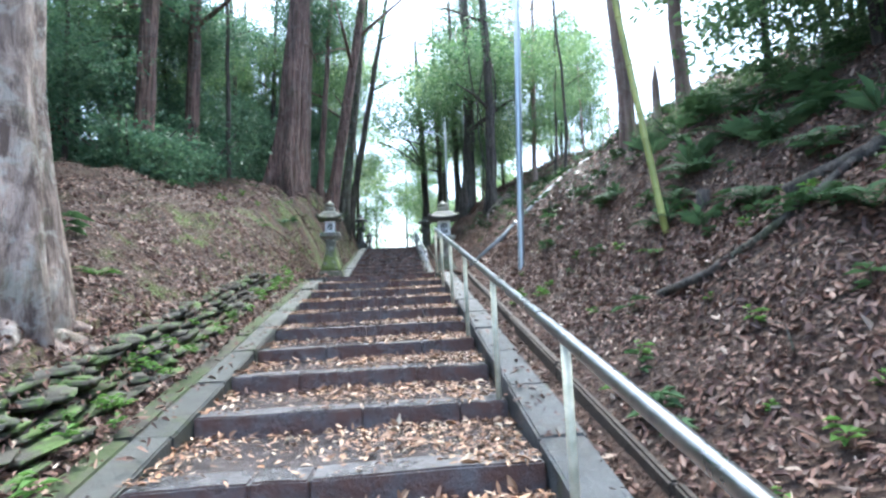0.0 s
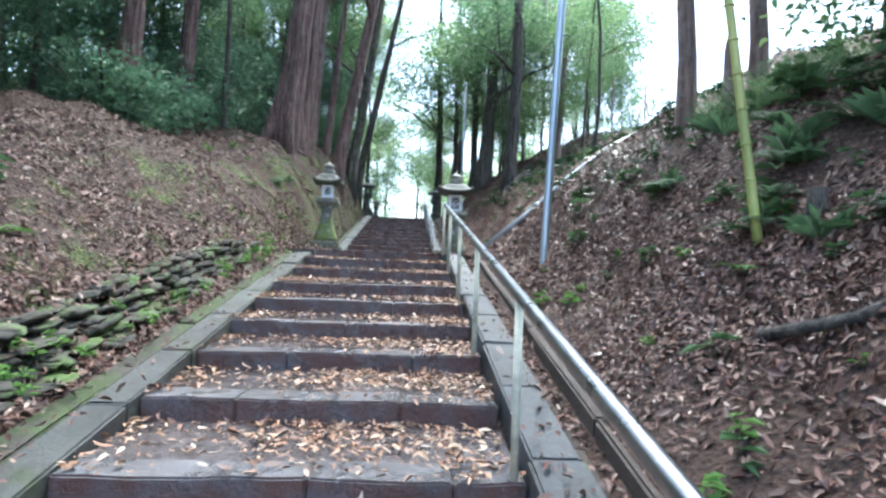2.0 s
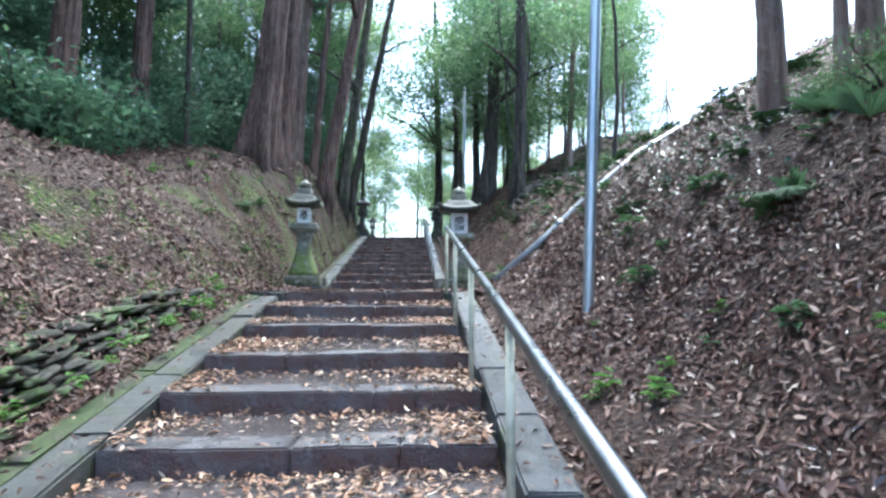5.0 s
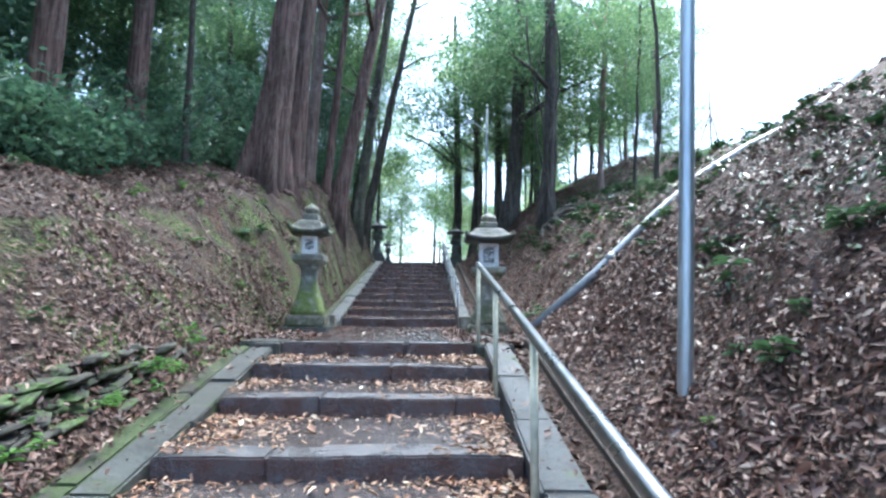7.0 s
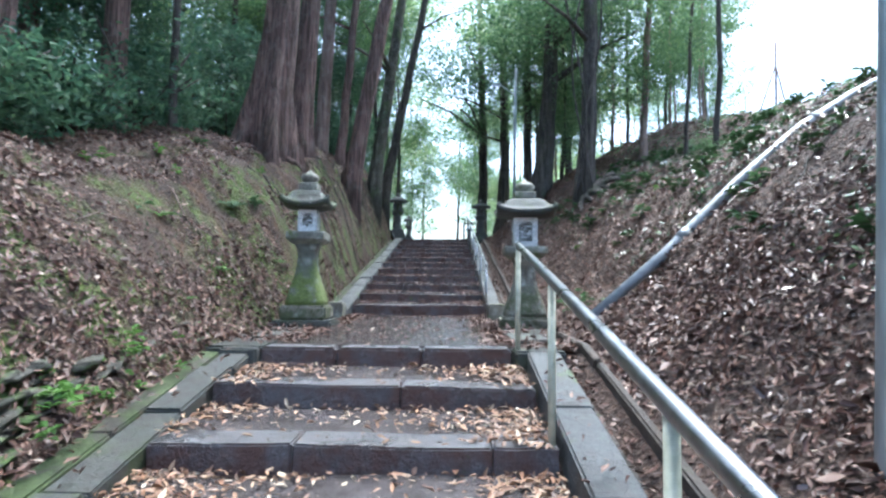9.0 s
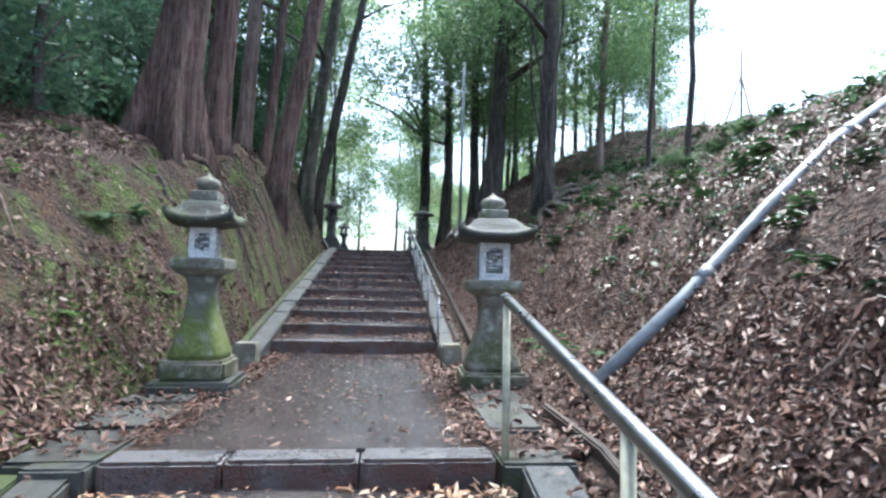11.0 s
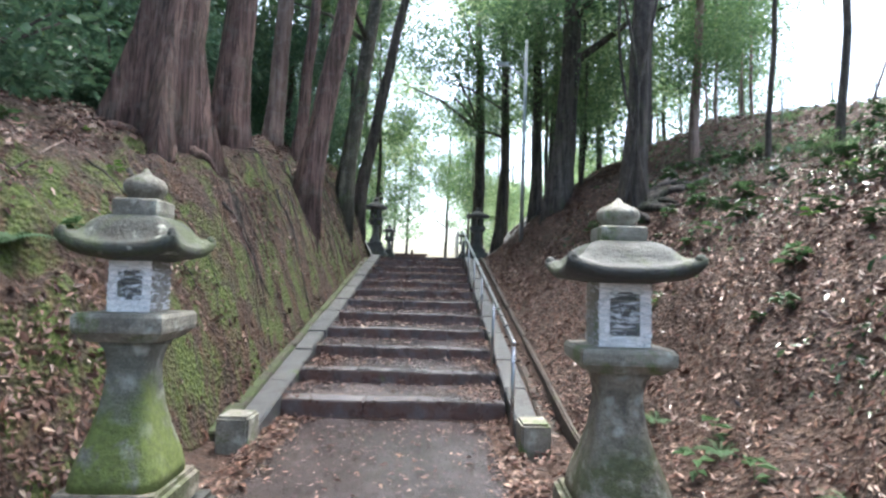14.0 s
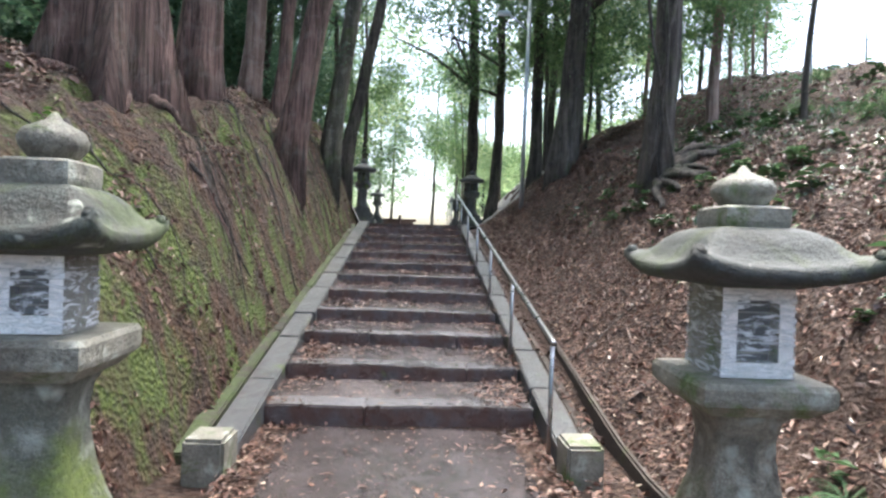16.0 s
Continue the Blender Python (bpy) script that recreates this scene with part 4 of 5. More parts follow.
tree("brown trunk standing behind the top lantern", 1.75, 16.5, 0.21, 12, (0.0, 0), BARK_DARK, [("mid2", -0.6, 0.5, 6.4, 2.0), ("mid", 0.5, 0, 8, 2.2), ("light", -1.7, 1.5, 3.7, 1.3), ("light2", -2.4, 2.5, 5.6, 1.9), ("mid", -1.2, -0.5, 7.4, 1.9)], 1.6, 0.05, 12, 4, curve=0.1)
tree("slender tree with smooth pinkish bark on the slope", 5.9, 9.0, 0.11, 11, (0.05, 0), BARK_PINK, [("light", 0, 0, 5.5, 2.0), ("light2", 0.8, 1, 3.2, 1.5), ("mid", -1.2, 1, 4.2, 1.4)], 1.5, 0.03, 13)
tree("thin bare-stemmed sapling on the slope", 6.05, 6.5, 0.05, 9, (0.06, 0), BARK_DARK, [("light2", 0.3, 1, 5.0, 1.6), ("light", 0.2, 2, 3.0, 1.1)], 1.5, 0.03, 14)
tree("thin crooked sapling on the slope", 5.75, 4.3, 0.06, 8, (0.0, 0), BARK_DARK, [("light", 0, 1.5, 4.6, 1.4), ("light2", 0.5, 1.0, 3.0, 0.8)], 1.5, 0.03, 15, curve=0.12)
# the high "far" crowns of the next two trees are unseen, added for shade
tree("straight purple-grey trunk standing on the bank", 4.15, -4.35, 0.125, 12, (-0.04, 0), BARK_PINK, [("mid", 0.5, 1, 8, 2.2), ("far", 0.2, -2.5, 8.5, 2.8)], 1.6, 0.04, 16, 0)
tree("pale lichen-covered trunk with gnarled roots on the bank", -2.72, -8.35, 0.32, 12, (-0.02, 0), BARK_PALE, [("mid", -1, 0, 9, 2.4), ("far", -0.5, 2.6, 9.5, 3.0)], 1.75, 0.09, 17, 0)
tree(CL, -5.2, 2.4, 0.2, 14, (0.03, 0), CEDAR, [("dark", -1, 1, 5, 2.2)], 1.5, 0.06, 18)
# its offset "far" crown hangs unseen over the left bank to darken it
tree(CL, -5.6, 0.4, 0.24, 14, (0.04, 0), CEDAR, [("dark2", -1, 1, 5.5, 2.2), ("far", 2.2, -4, 11, 2.6)], 1.5, 0.06, 19)
tree("thin dark trunk in the undergrowth", -4.25, 2.6, 0.07, 11, (0.0, 0), BARK_DARK, [("dark", -1, 1, 4.5, 1.6)], 1.5, 0.03, 20)
# the wood behind
rnd = random.Random(77)
spots = []
for i in range(52):
    for _ in range(30):
        x, y = rnd.uniform(-24, -5.8), rnd.uniform(-9, 26)
        if all((x - a) ** 2 + (y - c3) ** 2 > 3 for a, c3 in spots):
            spots.append((x, y))
            break
for i, (x, y) in enumerate(spots):
    far_ = -x
    hs = [rnd.uniform(1.8, 3.2), rnd.uniform(4, 6.5), rnd.uniform(7, 9.5)][:3 if i % 4 == 0 else 2]
    # deeper trees get only lightened leaves, brightness painted in against the dim interior
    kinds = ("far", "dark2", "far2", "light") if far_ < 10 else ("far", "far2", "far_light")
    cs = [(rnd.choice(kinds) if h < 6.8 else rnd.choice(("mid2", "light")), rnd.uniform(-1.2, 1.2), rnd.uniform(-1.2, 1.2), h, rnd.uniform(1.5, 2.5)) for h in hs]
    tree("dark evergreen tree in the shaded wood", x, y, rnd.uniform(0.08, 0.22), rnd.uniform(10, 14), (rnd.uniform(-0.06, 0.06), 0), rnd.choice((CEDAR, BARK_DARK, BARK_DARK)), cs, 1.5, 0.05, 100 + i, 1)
for i in range(11):
    y = rnd.uniform(13, 34)
    x = rnd.uniform(4.4, 0.4 + 0.38 * (y + 5.1))
    cs = [(rnd.choice(("light", "far_light", "far_light")), rnd.uniform(-1, 1), rnd.uniform(-1, 1), h, rnd.uniform(1.4, 2.4)) for h in (rnd.uniform(2.5, 4), rnd.uniform(5, 7))]
    tree("light broadleaf tree beyond the crest", x, y, rnd.uniform(0.07, 0.14), rnd.uniform(7, 11), (rnd.uniform(-0.05, 0.05), 0), rnd.choice((BARK_PINK, BARK_DARK)), cs, 1.5, 0.04, 200 + i, 2)
for i in range(26):
    x, y = (rnd.uniform(-28, -7) if i % 2 else rnd.uniform(5, 16)), rnd.uniform(42, 68)
    # far_light crowns carry the glare of the clearing in their leaf colour
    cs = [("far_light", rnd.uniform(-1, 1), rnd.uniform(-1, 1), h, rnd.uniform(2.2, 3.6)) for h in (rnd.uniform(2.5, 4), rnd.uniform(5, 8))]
    tree("tree beyond the clearing with bright glare painted into its pale leaves", x, y, rnd.uniform(0.1, 0.2), rnd.uniform(8, 12), (0, 0), BARK_DARK, cs, 1.5, 0.04, 300 + i, 2)


# ---- undergrowth ----
STEMS = []
for k in range(3):
    rr = random.Random(k + 40)
    bms = []
    for _ in range(5):
        a, ln = rr.uniform(0, 6.28), rr.uniform(0.5, 0.9)
        bms.append(tube([(0, 0, -0.75), (0.25 * math.cos(a), 0.25 * math.sin(a), -0.2), (ln * math.cos(a), ln * math.sin(a), 0.35)], [0.035, 0.025, 0.008], 6))
    STEMS.append(finish("stems", merge(*bms), BARK_DARK, True))


def bush(label, x, y, kind, size, lift=0.4, rz=0.0):
    t = thing("bush", label, "bush", "undergrowth", at=(x, y, land_far(x, y)))
    for nm, me in (("branching_stem", rnd.choice(STEMS)), ("foliage", CROWNS[kind])):
        ob = new(nm, me)
        ob.parent = t
        ob.matrix_basis = Matrix.LocRotScale((0, 0, lift * size), Euler((0, 0, rz)), (size, size, size * 0.8))
    return t


rnd = random.Random(5)
for i in range(80):
    y = rnd.uniform(-10, 24)
    bush("dark evergreen shrub in the wood's undergrowth", rnd.uniform(-12, -4.9), y, "shrub", rnd.uniform(0.8, 1.7), 0.5, rnd.uniform(0, 6))
for i in range(22):
    y = rnd.uniform(-10, -4.5) if i < 14 else rnd.uniform(3, 9)
    bush("leafy shrub on the crest of the bank", rnd.uniform(4.0, 6.0) if y < 0 else rnd.uniform(5.5, 8), y, rnd.choice(("mid", "light", "light2")), rnd.uniform(0.35, 0.8) if y < 0 else rnd.uniform(0.2, 0.4), 0.4, rnd.uniform(0, 6))


# ---- leaf litter ----
def litter(name, label, region, count, size, material, seed, z_of, keep=None, tilt=0.4):
    rng = np.random.default_rng(seed)
    x0, x1, y0, y1 = region
    pts = []
    while len(pts) < count:
        x, y = rng.uniform(x0, x1), rng.uniform(y0, y1)
        if keep and rng.uniform() > keep(x, y):
            continue
        pts.append((x, y))
    pos, nrm = [], []
    for x, y in pts:
        z = z_of(x, y)
        nrm.append((z - z_of(x + 0.04, y), z - z_of(x, y + 0.04), 0.04))
        pos.append((x, y, z))
    pos = np.array(pos)
    nrm = np.array(nrm)
    nrm /= np.linalg.norm(nrm, axis=1)[:, None]
    pos += nrm * rng.uniform(0.004, 0.03, (count, 1))
    nrm = nrm + rng.normal(size=(count, 3)) * tilt
    ln = size * (0.35 + 1.1 * rng.beta(1.6, 2.4, count) + 0.5 * (rng.uniform(0, 1, count) > 0.96))
    me = leaf_mesh(name, pos, nrm, ln, ln * rng.uniform(0.26, 0.5, count), material, rng, 0.5, 0.1)
    return tagged(new(name, me), label, "leaf litter", kind="stuff")


def bank_keep(x, y):
    near_ = 1.0 if abs(x) < 3.3 else (0.6 if abs(x) < 5 else 0.3)
    if -2.8 < y < 11 and -3.05 < x < -1.5:
        bare = smooth(-2.8, -1.6, y) * smooth(-3.05, -2.75, x) * (smooth(-2.0, -2.25, x) if y < 1.2 else 1.0)
        return near_ * 0.6 * (1 - bare) + max(0.04, 1.1 * noise.noise(Vector((x * 1.7, y * 1.0, 21.0))))
    if 1.6 < x < 3.4 and -0.6 < y < 6:
        return 0.2 + 0.25 * smooth(2.5, 3.4, x) + max(0.0, 0.4 * noise.noise(Vector((x * 1.4, y * 1.2, 33.0))))
    return near_ * (0.55 + 0.45 * math.sin(2.1 * x + 1.3 * y) * math.sin(1.1 * y - 0.7 * x))


litter("leaf_litter_right", "dry brown leaves covering the bank", (1.66, 6.5, -13.5, 12), 112000, 0.064, LITTER, 31, land, bank_keep)
litter("wet_leaves", "glossy wet brown leaves lying on the bank", (1.9, 7.5, -9, 9), 7000, 0.06, LITTER_WET, 39, land, bank_keep, 0.3)
litter("leaf_litter_left", "dry brown leaves covering the bank", (-6.0, -1.48, -13.5, 12), 84000, 0.066, LITTER, 32, land, bank_keep)


def stair_z(x, y):
    if y < -2.09:
        for k, e in enumerate(LOW):
            if y >= e:
                return -RISE * k + 0.004 + 0.02 * min(1.0, (y - e) / 0.85)
        return -RISE * len(LOW)
    if y < 2.5:
        return 0.0
    z = RISE
    for k, e in enumerate(UPP):
        if y >= e:
            z = RISE * (k + 1) + 0.045 * min(1.0, (y - e) / 0.85)
    return z + 0.004


def stair_keep(x, y):
    """Leaves drift to the back of each tread and to its sides."""
    if y > 2.5:
        e = max([q for q in UPP if q <= y])
        d = y - e
        dens = 0.25
    elif y > -2.09:
        return 0.05 + 0.9 * smooth(0.7, 1.0, abs(x))
    else:
        e = max([q for q in LOW if q <= y] or [-30])
        d = y - e
        dens = 0.5 if y < -6 else 0.35
    back = smooth(0.2, 0.5, d)
    edge = max(smooth(0.55, 1.0, x + 0.12 * math.sin(5 * y)), 0.8 * smooth(0.65, 1.05, -x + 0.15 * math.sin(4 * y)))
    return (0.26 + 0.74 * max(back, edge)) * (dens + 0.5 * edge) * (0.6 + 0.4 * math.sin(3 * x + 7 * e))


litter("fallen_leaves", "orange and tan fallen leaves scattered on the steps", (-1.1, 1.08, -13.5, -2.15), 12500, 0.062, LITTER_STEP, 33, stair_z, stair_keep, 0.22)
litter("fallen_leaves", "brown wet leaves scattered over landing and upper steps", (-1.1, 1.08, -1.8, 11.5), 7500, 0.058, LITTER, 34, stair_z, stair_keep, 0.2)
litter("gutter_leaves", "brown leaves lying in the gutter", (1.42, 1.62, -13.5, 11.5), 2400, 0.07, LITTER, 35, lambda x, y: line_z(y) - 0.1, None)

litter("leaf_crumbs", "tiny wet leaf scraps and debris on the paving", (-1.1, 1.08, -13, 11.5), 2600, 0.03, LITTER, 38, stair_z, None, 0.15)
# offset "far" and "far2" crowns: unseen canopy added to shade the right bank
tree("grey-purple trunk among shrubs on the bank", 5.0, -4.5, 0.12, 11, (0.0, 0), BARK_PINK, [("mid", 0.5, 1, 7, 1.8), ("far2", 0.0, -4.0, 8.0, 2.8), ("far", -1.0, 3.0, 9.0, 2.4)], 1.5, 0.04, 401, 0)
snag = tagged(part("dead_snag", tube([(4.3, -5.0, 1.2), (4.3, -5.0, 1.9), (4.31, -5.0, 2.55), (4.33, -5.0, 2.85)], [0.1, 0.07, 0.055, 0.015], 10, 0.12), BARK_PINK, smooth_faces=True), "broken pointed dead trunk on the bank", "dead tree")

for i in range(12):
    x, y = rnd.uniform(17, 32), rnd.uniform(-4, 34)
    # far_light leaves: bright haze beyond the crest put into the colour
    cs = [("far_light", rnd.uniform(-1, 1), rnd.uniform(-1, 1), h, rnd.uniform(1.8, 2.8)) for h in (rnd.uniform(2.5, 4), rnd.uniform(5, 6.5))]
    tree("tree on the slope beyond the crest with haze painted into its pale leaves", x, y, rnd.uniform(0.08, 0.14), rnd.uniform(6, 9), (0, 0), BARK_PINK, cs, 1.5, 0.04, 500 + i, 2)
litter("crest_grass", "thin pale grass and weeds along the crest", (5.6, 11, 1, 13), 3500, 0.13, LEAF_MID, 41, land, None)
litter("leaf_litter_crest", "dry leaves on the top of the bank", (6.4, 11, -8, 13), 7000, 0.13, LITTER, 42, land, None)

for i, (x, y) in enumerate(((-7.6, 13), (-6.2, 15), (-8.2, 17), (-5.2, 18), (-6.8, 20), (-9, 14.5), (-4.6, 21.5), (-8, 23))):
    cs = [(rnd.choice(("far", "mid2", "dark")), rnd.uniform(-0.8, 0.8), rnd.uniform(-1, 1), h, rnd.uniform(1.5, 2.2)) for h in (1.6, 3.6, 5.8, 8)]
    tree("evergreen tree closing the wood behind the cedars", x, y, rnd.uniform(0.09, 0.16), 11, (rnd.uniform(-0.03, 0.05), 0), BARK_DARK, cs, 1.5, 0.05, 600 + i, 1)
for i, (x, y, hs) in enumerate(((4.7, -8.7, (1.2, 2.6)), (5.6, -7.2, (1.4, 3.0)), (5.2, -9.8, (1.5, 3.2)), (6.4, -8.4, (1.6, 3.4, 5)), (6.6, -5.6, (1.3, 2.8)))):
    cs = [(rnd.choice(("mid", "mid2", "light")), rnd.uniform(-0.4, 0.4), rnd.uniform(-0.4, 0.4), h, rnd.uniform(0.8, 1.2)) for h in hs]
    tree("slim evergreen sapling on top of the bank", x, y, 0.035, hs[-1] + 1.5, (rnd.uniform(-0.05, 0.05), 0), BARK_DARK, cs, 1.3, 0.03, 620 + i, 2)
for i in range(6):
    y = rnd.uniform(11, 20)
    x = 0.4 + rnd.uniform(0.42, 0.52) * (y + 5)
    cs = [(rnd.choice(("light", "light2")), rnd.uniform(-0.8, 0.8), rnd.uniform(-0.8, 0.8), h, rnd.uniform(1.1, 1.7)) for h in (3, 4.6, 6.2)]
    tree("thin light-leaved tree behind the crest", x, y, 0.05, 8, (rnd.uniform(-0.04, 0.04), 0), BARK_PINK, cs, 1.3, 0.03, 640 + i, 2)

for sx0, sx1 in ((-1.34, -1.12), (1.13, 1.36)):
    litter("curb_leaves", "a few fallen leaves lying on the curb slabs", (sx0, sx1, -13, -2.2), 200, 0.06, LITTER, 51, lambda x, y: line_z(y) + 0.035, None)
litter("wall_leaves", "brown leaves caught between the stones of the low wall", (-2.15, -1.4, -12.5, -2.3), 4200, 0.065, LITTER, 54, lambda x, y: line_z(y) + 0.01 + max(0.0, min(0.36, (-x - 1.7) * 1.2)), None, 0.35)
litter("landing_leaves", "brown leaves drifted over the flagstones", (-2.1, -1.0, -2.1, -0.3), 520, 0.075, LITTER, 52, lambda x, y: 0.03, None)
litter("landing_leaves", "brown leaves drifted beside the lantern", (1.0, 1.6, -2.1, 1.6), 620, 0.075, LITTER, 53, lambda x, y: 0.0, None)

for i, (x, y, hs) in enumerate(((0.9, 29, (4.6, 6.6)), (-1.6, 34, (3.0, 5.2, 7.4)), (2.6, 33, (3.2, 5.6)))):
    cs = [(rnd.choice(("light", "light2")), rnd.uniform(-0.8, 0.8), rnd.uniform(-0.8, 0.8), h, rnd.uniform(1.7, 2.3)) for h in hs]
    tree("airy bright-leaved tree beyond the clearing", x, y, 0.1, hs[-1] + 2, (0.02, 0), BARK_DARK, cs, 1.4, 0.03, 660 + i, 3)

rnd = random.Random(2718)
for i, (x, y) in enumerate(((-5.9, 9.5), (-5.2, 11.8), (-6.8, 13.6), (-5.9, 16.2), (-7.6, 18.4), (-4.5, 14.4), (-8.6, 11))):
    cs = [(rnd.choice(("far", "mid", "far2", "light")), rnd.uniform(-0.8, 0.8), rnd.uniform(-0.8, 0.8), h, rnd.uniform(1.4, 2.0)) for h in (rnd.uniform(2, 3), rnd.uniform(4.4, 5.6), rnd.uniform(6.6, 8))]
    tree("evergreen tree closing the wood behind the cedars", x, y, rnd.uniform(0.08, 0.13), 11, (rnd.uniform(-0.03, 0.05), 0), BARK_DARK, cs, 1.4, 0.04, 780 + i, 1)
for i, (x, y) in enumerate(((-3.4, 13.5), (-2.9, 16.5), (-2.6, 19.5), (3.9, 14.5), (3.0, 18.5), (5.2, 17))):
    cs = [(rnd.choice(("mid", "light", "mid2")), rnd.uniform(-1.6, 1.6), rnd.uniform(-1, 1), h, rnd.uniform(1.5, 2.1)) for h in (8.8, 10.2, 11.8)]
    tree("tall straight tree with a high open crown", x, y, rnd.uniform(0.08, 0.12), 13.5, (rnd.uniform(-0.02, 0.03), 0), BARK_DARK, cs, 1.4, 0.04, 800 + i, 3, curve=0.1)
rnd = random.Random(314)
for i in range(10):
    y = rnd.uniform(11, 22)
    x = rnd.uniform(3.4, 3.4 + 0.36 * (y + 3))
    hs = (rnd.uniform(3.4, 4.6), rnd.uniform(5.6, 8.4))
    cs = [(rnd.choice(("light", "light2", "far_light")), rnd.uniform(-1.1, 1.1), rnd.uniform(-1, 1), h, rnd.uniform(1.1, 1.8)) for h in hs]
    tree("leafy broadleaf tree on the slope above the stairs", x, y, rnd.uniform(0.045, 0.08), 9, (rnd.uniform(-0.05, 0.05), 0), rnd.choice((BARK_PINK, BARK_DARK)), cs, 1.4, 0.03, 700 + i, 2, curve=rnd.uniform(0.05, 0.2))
for i in range(12):
    y = rnd.uniform(17, 30)
    cs = [(rnd.choice(("light", "light2", "far_light")), rnd.uniform(-1.2, 1.2), rnd.uniform(-1, 1), h, rnd.uniform(1.2, 1.9)) for h in (rnd.uniform(2.4, 4), rnd.uniform(4.8, 6.5), rnd.uniform(7.5, 10.5))]
    tree("tall thin tree whose crown overhangs the bright gap", rnd.uniform(-4.6, -1.8) if i % 3 else rnd.uniform(1.8, 3.5), y, rnd.uniform(0.06, 0.1), 11, (rnd.uniform(-0.03, 0.03), 0), BARK_DARK, cs, 1.4, 0.03, 730 + i, 2, curve=0.15)
for i in range(11):
    x, y = rnd.uniform(4.8, 9.0), rnd.uniform(-8.6, -5.0)
    cs = [(rnd.choice(("mid", "light", "light2", "far_light")), rnd.uniform(-0.6, 0.6), rnd.uniform(-0.6, 0.6), h, rnd.uniform(0.9, 1.6)) for h in (rnd.uniform(0.9, 1.6), rnd.uniform(2.2, 3.2), rnd.uniform(3.8, 5.5))]
    tree("slim evergreen tree on top of the bank", x, y, 0.05, 7, (rnd.uniform(-0.05, 0.05), 0), BARK_DARK, cs, 1.3, 0.03, 750 + i, 2)

for i, (x, y) in enumerate(((-6.4, -5.5), (-7.2, -3.2), (-6.6, -0.8), (-7.6, 1.4), (-6.6, 4.6), (-7.8, 6.6), (-8.2, -6.5))):
    cs = [(rnd.choice(("mid2", "dark", "mid")), rnd.uniform(-0.6, 0.6), rnd.uniform(-0.8, 0.8), h, rnd.uniform(1.1, 1.6)) for h in (2.2, 3.8, 5.4)]
    tree("slim evergreen at the edge of the wood", x, y, 0.06, 7.5, (rnd.uniform(-0.05, 0.05), 0), BARK_DARK, cs, 1.4, 0.03, 680 + i, 2)

# ---- dry stone retaining wall, stone by stone ----
def rough_stone(seed):
    rnd = random.Random(seed)
    bm = bmesh.new()
    bmesh.ops.create_cube(bm, size=1.7)
    bmesh.ops.bevel(bm, geom=bm.edges[:], offset=0.3, segments=2, affect="EDGES")
    o = rnd.uniform(0, 50)
    for v in bm.verts:
        k = noise.noise_vector(v.co * 0.9 + Vector((o, 0, 0)))
        v.co += Vector((k.x * 0.6, k.y * 0.6, k.z * 0.45))
    return finish("stone", bm, DRY, True)


STONES = [rough_stone(k) for k in range(8)]
rnd = random.Random(42)
stone_wall = thing("stone_wall", "low dry-stone retaining wall of flat mossy stones", "stone wall", kind="structure")
for row in range(6):
    y = -11.6 + rnd.uniform(0, 0.3)
    while y < -1.9:
        w_ = rnd.uniform(0.15, 0.44)
        fade = 1 - smooth(-5.0, -1.9, y) * 0.6
        if row < 6 * fade and rnd.random() > 0.08:
            ob = new("stone", STONES[rnd.randrange(8)])
            ob.parent = stone_wall
            ob.matrix_basis = Matrix.LocRotScale((-1.76 - 0.05 * row + rnd.uniform(-0.06, 0.06), y + w_ / 2, line_z(y + w_ / 2) + 0.062 * row + rnd.uniform(-0.012, 0.012)),
                                                 Euler((rnd.uniform(0.06, 0.3), rnd.uniform(-0.25, 0.1), rnd.uniform(-0.4, 0.4))), (rnd.uniform(0.1, 0.18), w_ * 0.58, rnd.uniform(0.024, 0.05)))
        y += w_ * 0.97


# ---- roots, logs, twigs, stumps ----
def root(parent, pts, r0, bark):
    inv = parent.matrix_basis.inverted()
    k = len(pts)
    part("root", tube([inv @ Vector(p) for p in pts], [r0 * (1 - 0.7 * i / (k - 1)) for i in range(k)], 8), bark, parent, smooth_faces=True)


def creeping(x0, y0, x1, y1, seed, lift=0.01, k=9, amp=0.08):
    rnd = random.Random(seed)
    pts = []
    for i in range(k):
        f = i / (k - 1)
        x, y = x0 + (x1 - x0) * f, y0 + (y1 - y0) * f + amp * math.sin(f * 7 + seed) * (1 if 0 < f < 1 else 0) + rnd.uniform(-0.03, 0.03)
        pts.append((x, y, land(x, y) + lift))
    return pts


trees = {(round(o.location.x, 2), round(o.location.y, 2)): o for o in scene.objects if o.name.startswith("tree")}
hosts = [trees[(-3.05, 3.7)], trees[(-2.95, 5.6)], trees[(-2.1, 7.2)], trees[(-1.95, 10.4)], trees[(-2.7, 9.0)]]
rnd = random.Random(9)
for i in range(120):
    h = hosts[i % 5]
    y0 = h.location.y + rnd.uniform(-2.0, 1.8)
    x0, fine = -2.05 - rnd.uniform(0, 0.6), rnd.random()
    root(h, creeping(x0, y0, x0 + rnd.uniform(0.2, 0.75), y0 + rnd.uniform(-0.35, 0.6), i, 0.012, 11, rnd.uniform(0.02, 0.12)), 0.006 + 0.022 * fine ** 3, CEDAR if i % 3 == 0 else BARK_DARK)
for i in range(7):
    h = trees[(-3.05, 3.7)]
    a = rnd.uniform(-2.2, 0.8)
    root(h, creeping(-3.05 + 0.3 * math.cos(a), 3.7 + 0.3 * math.sin(a), -3.05 + rnd.uniform(0.6, 0.95) * math.cos(a), 3.7 + rnd.uniform(0.6, 1.0) * math.sin(a), 60 + i, 0.02), 0.1, CEDAR)
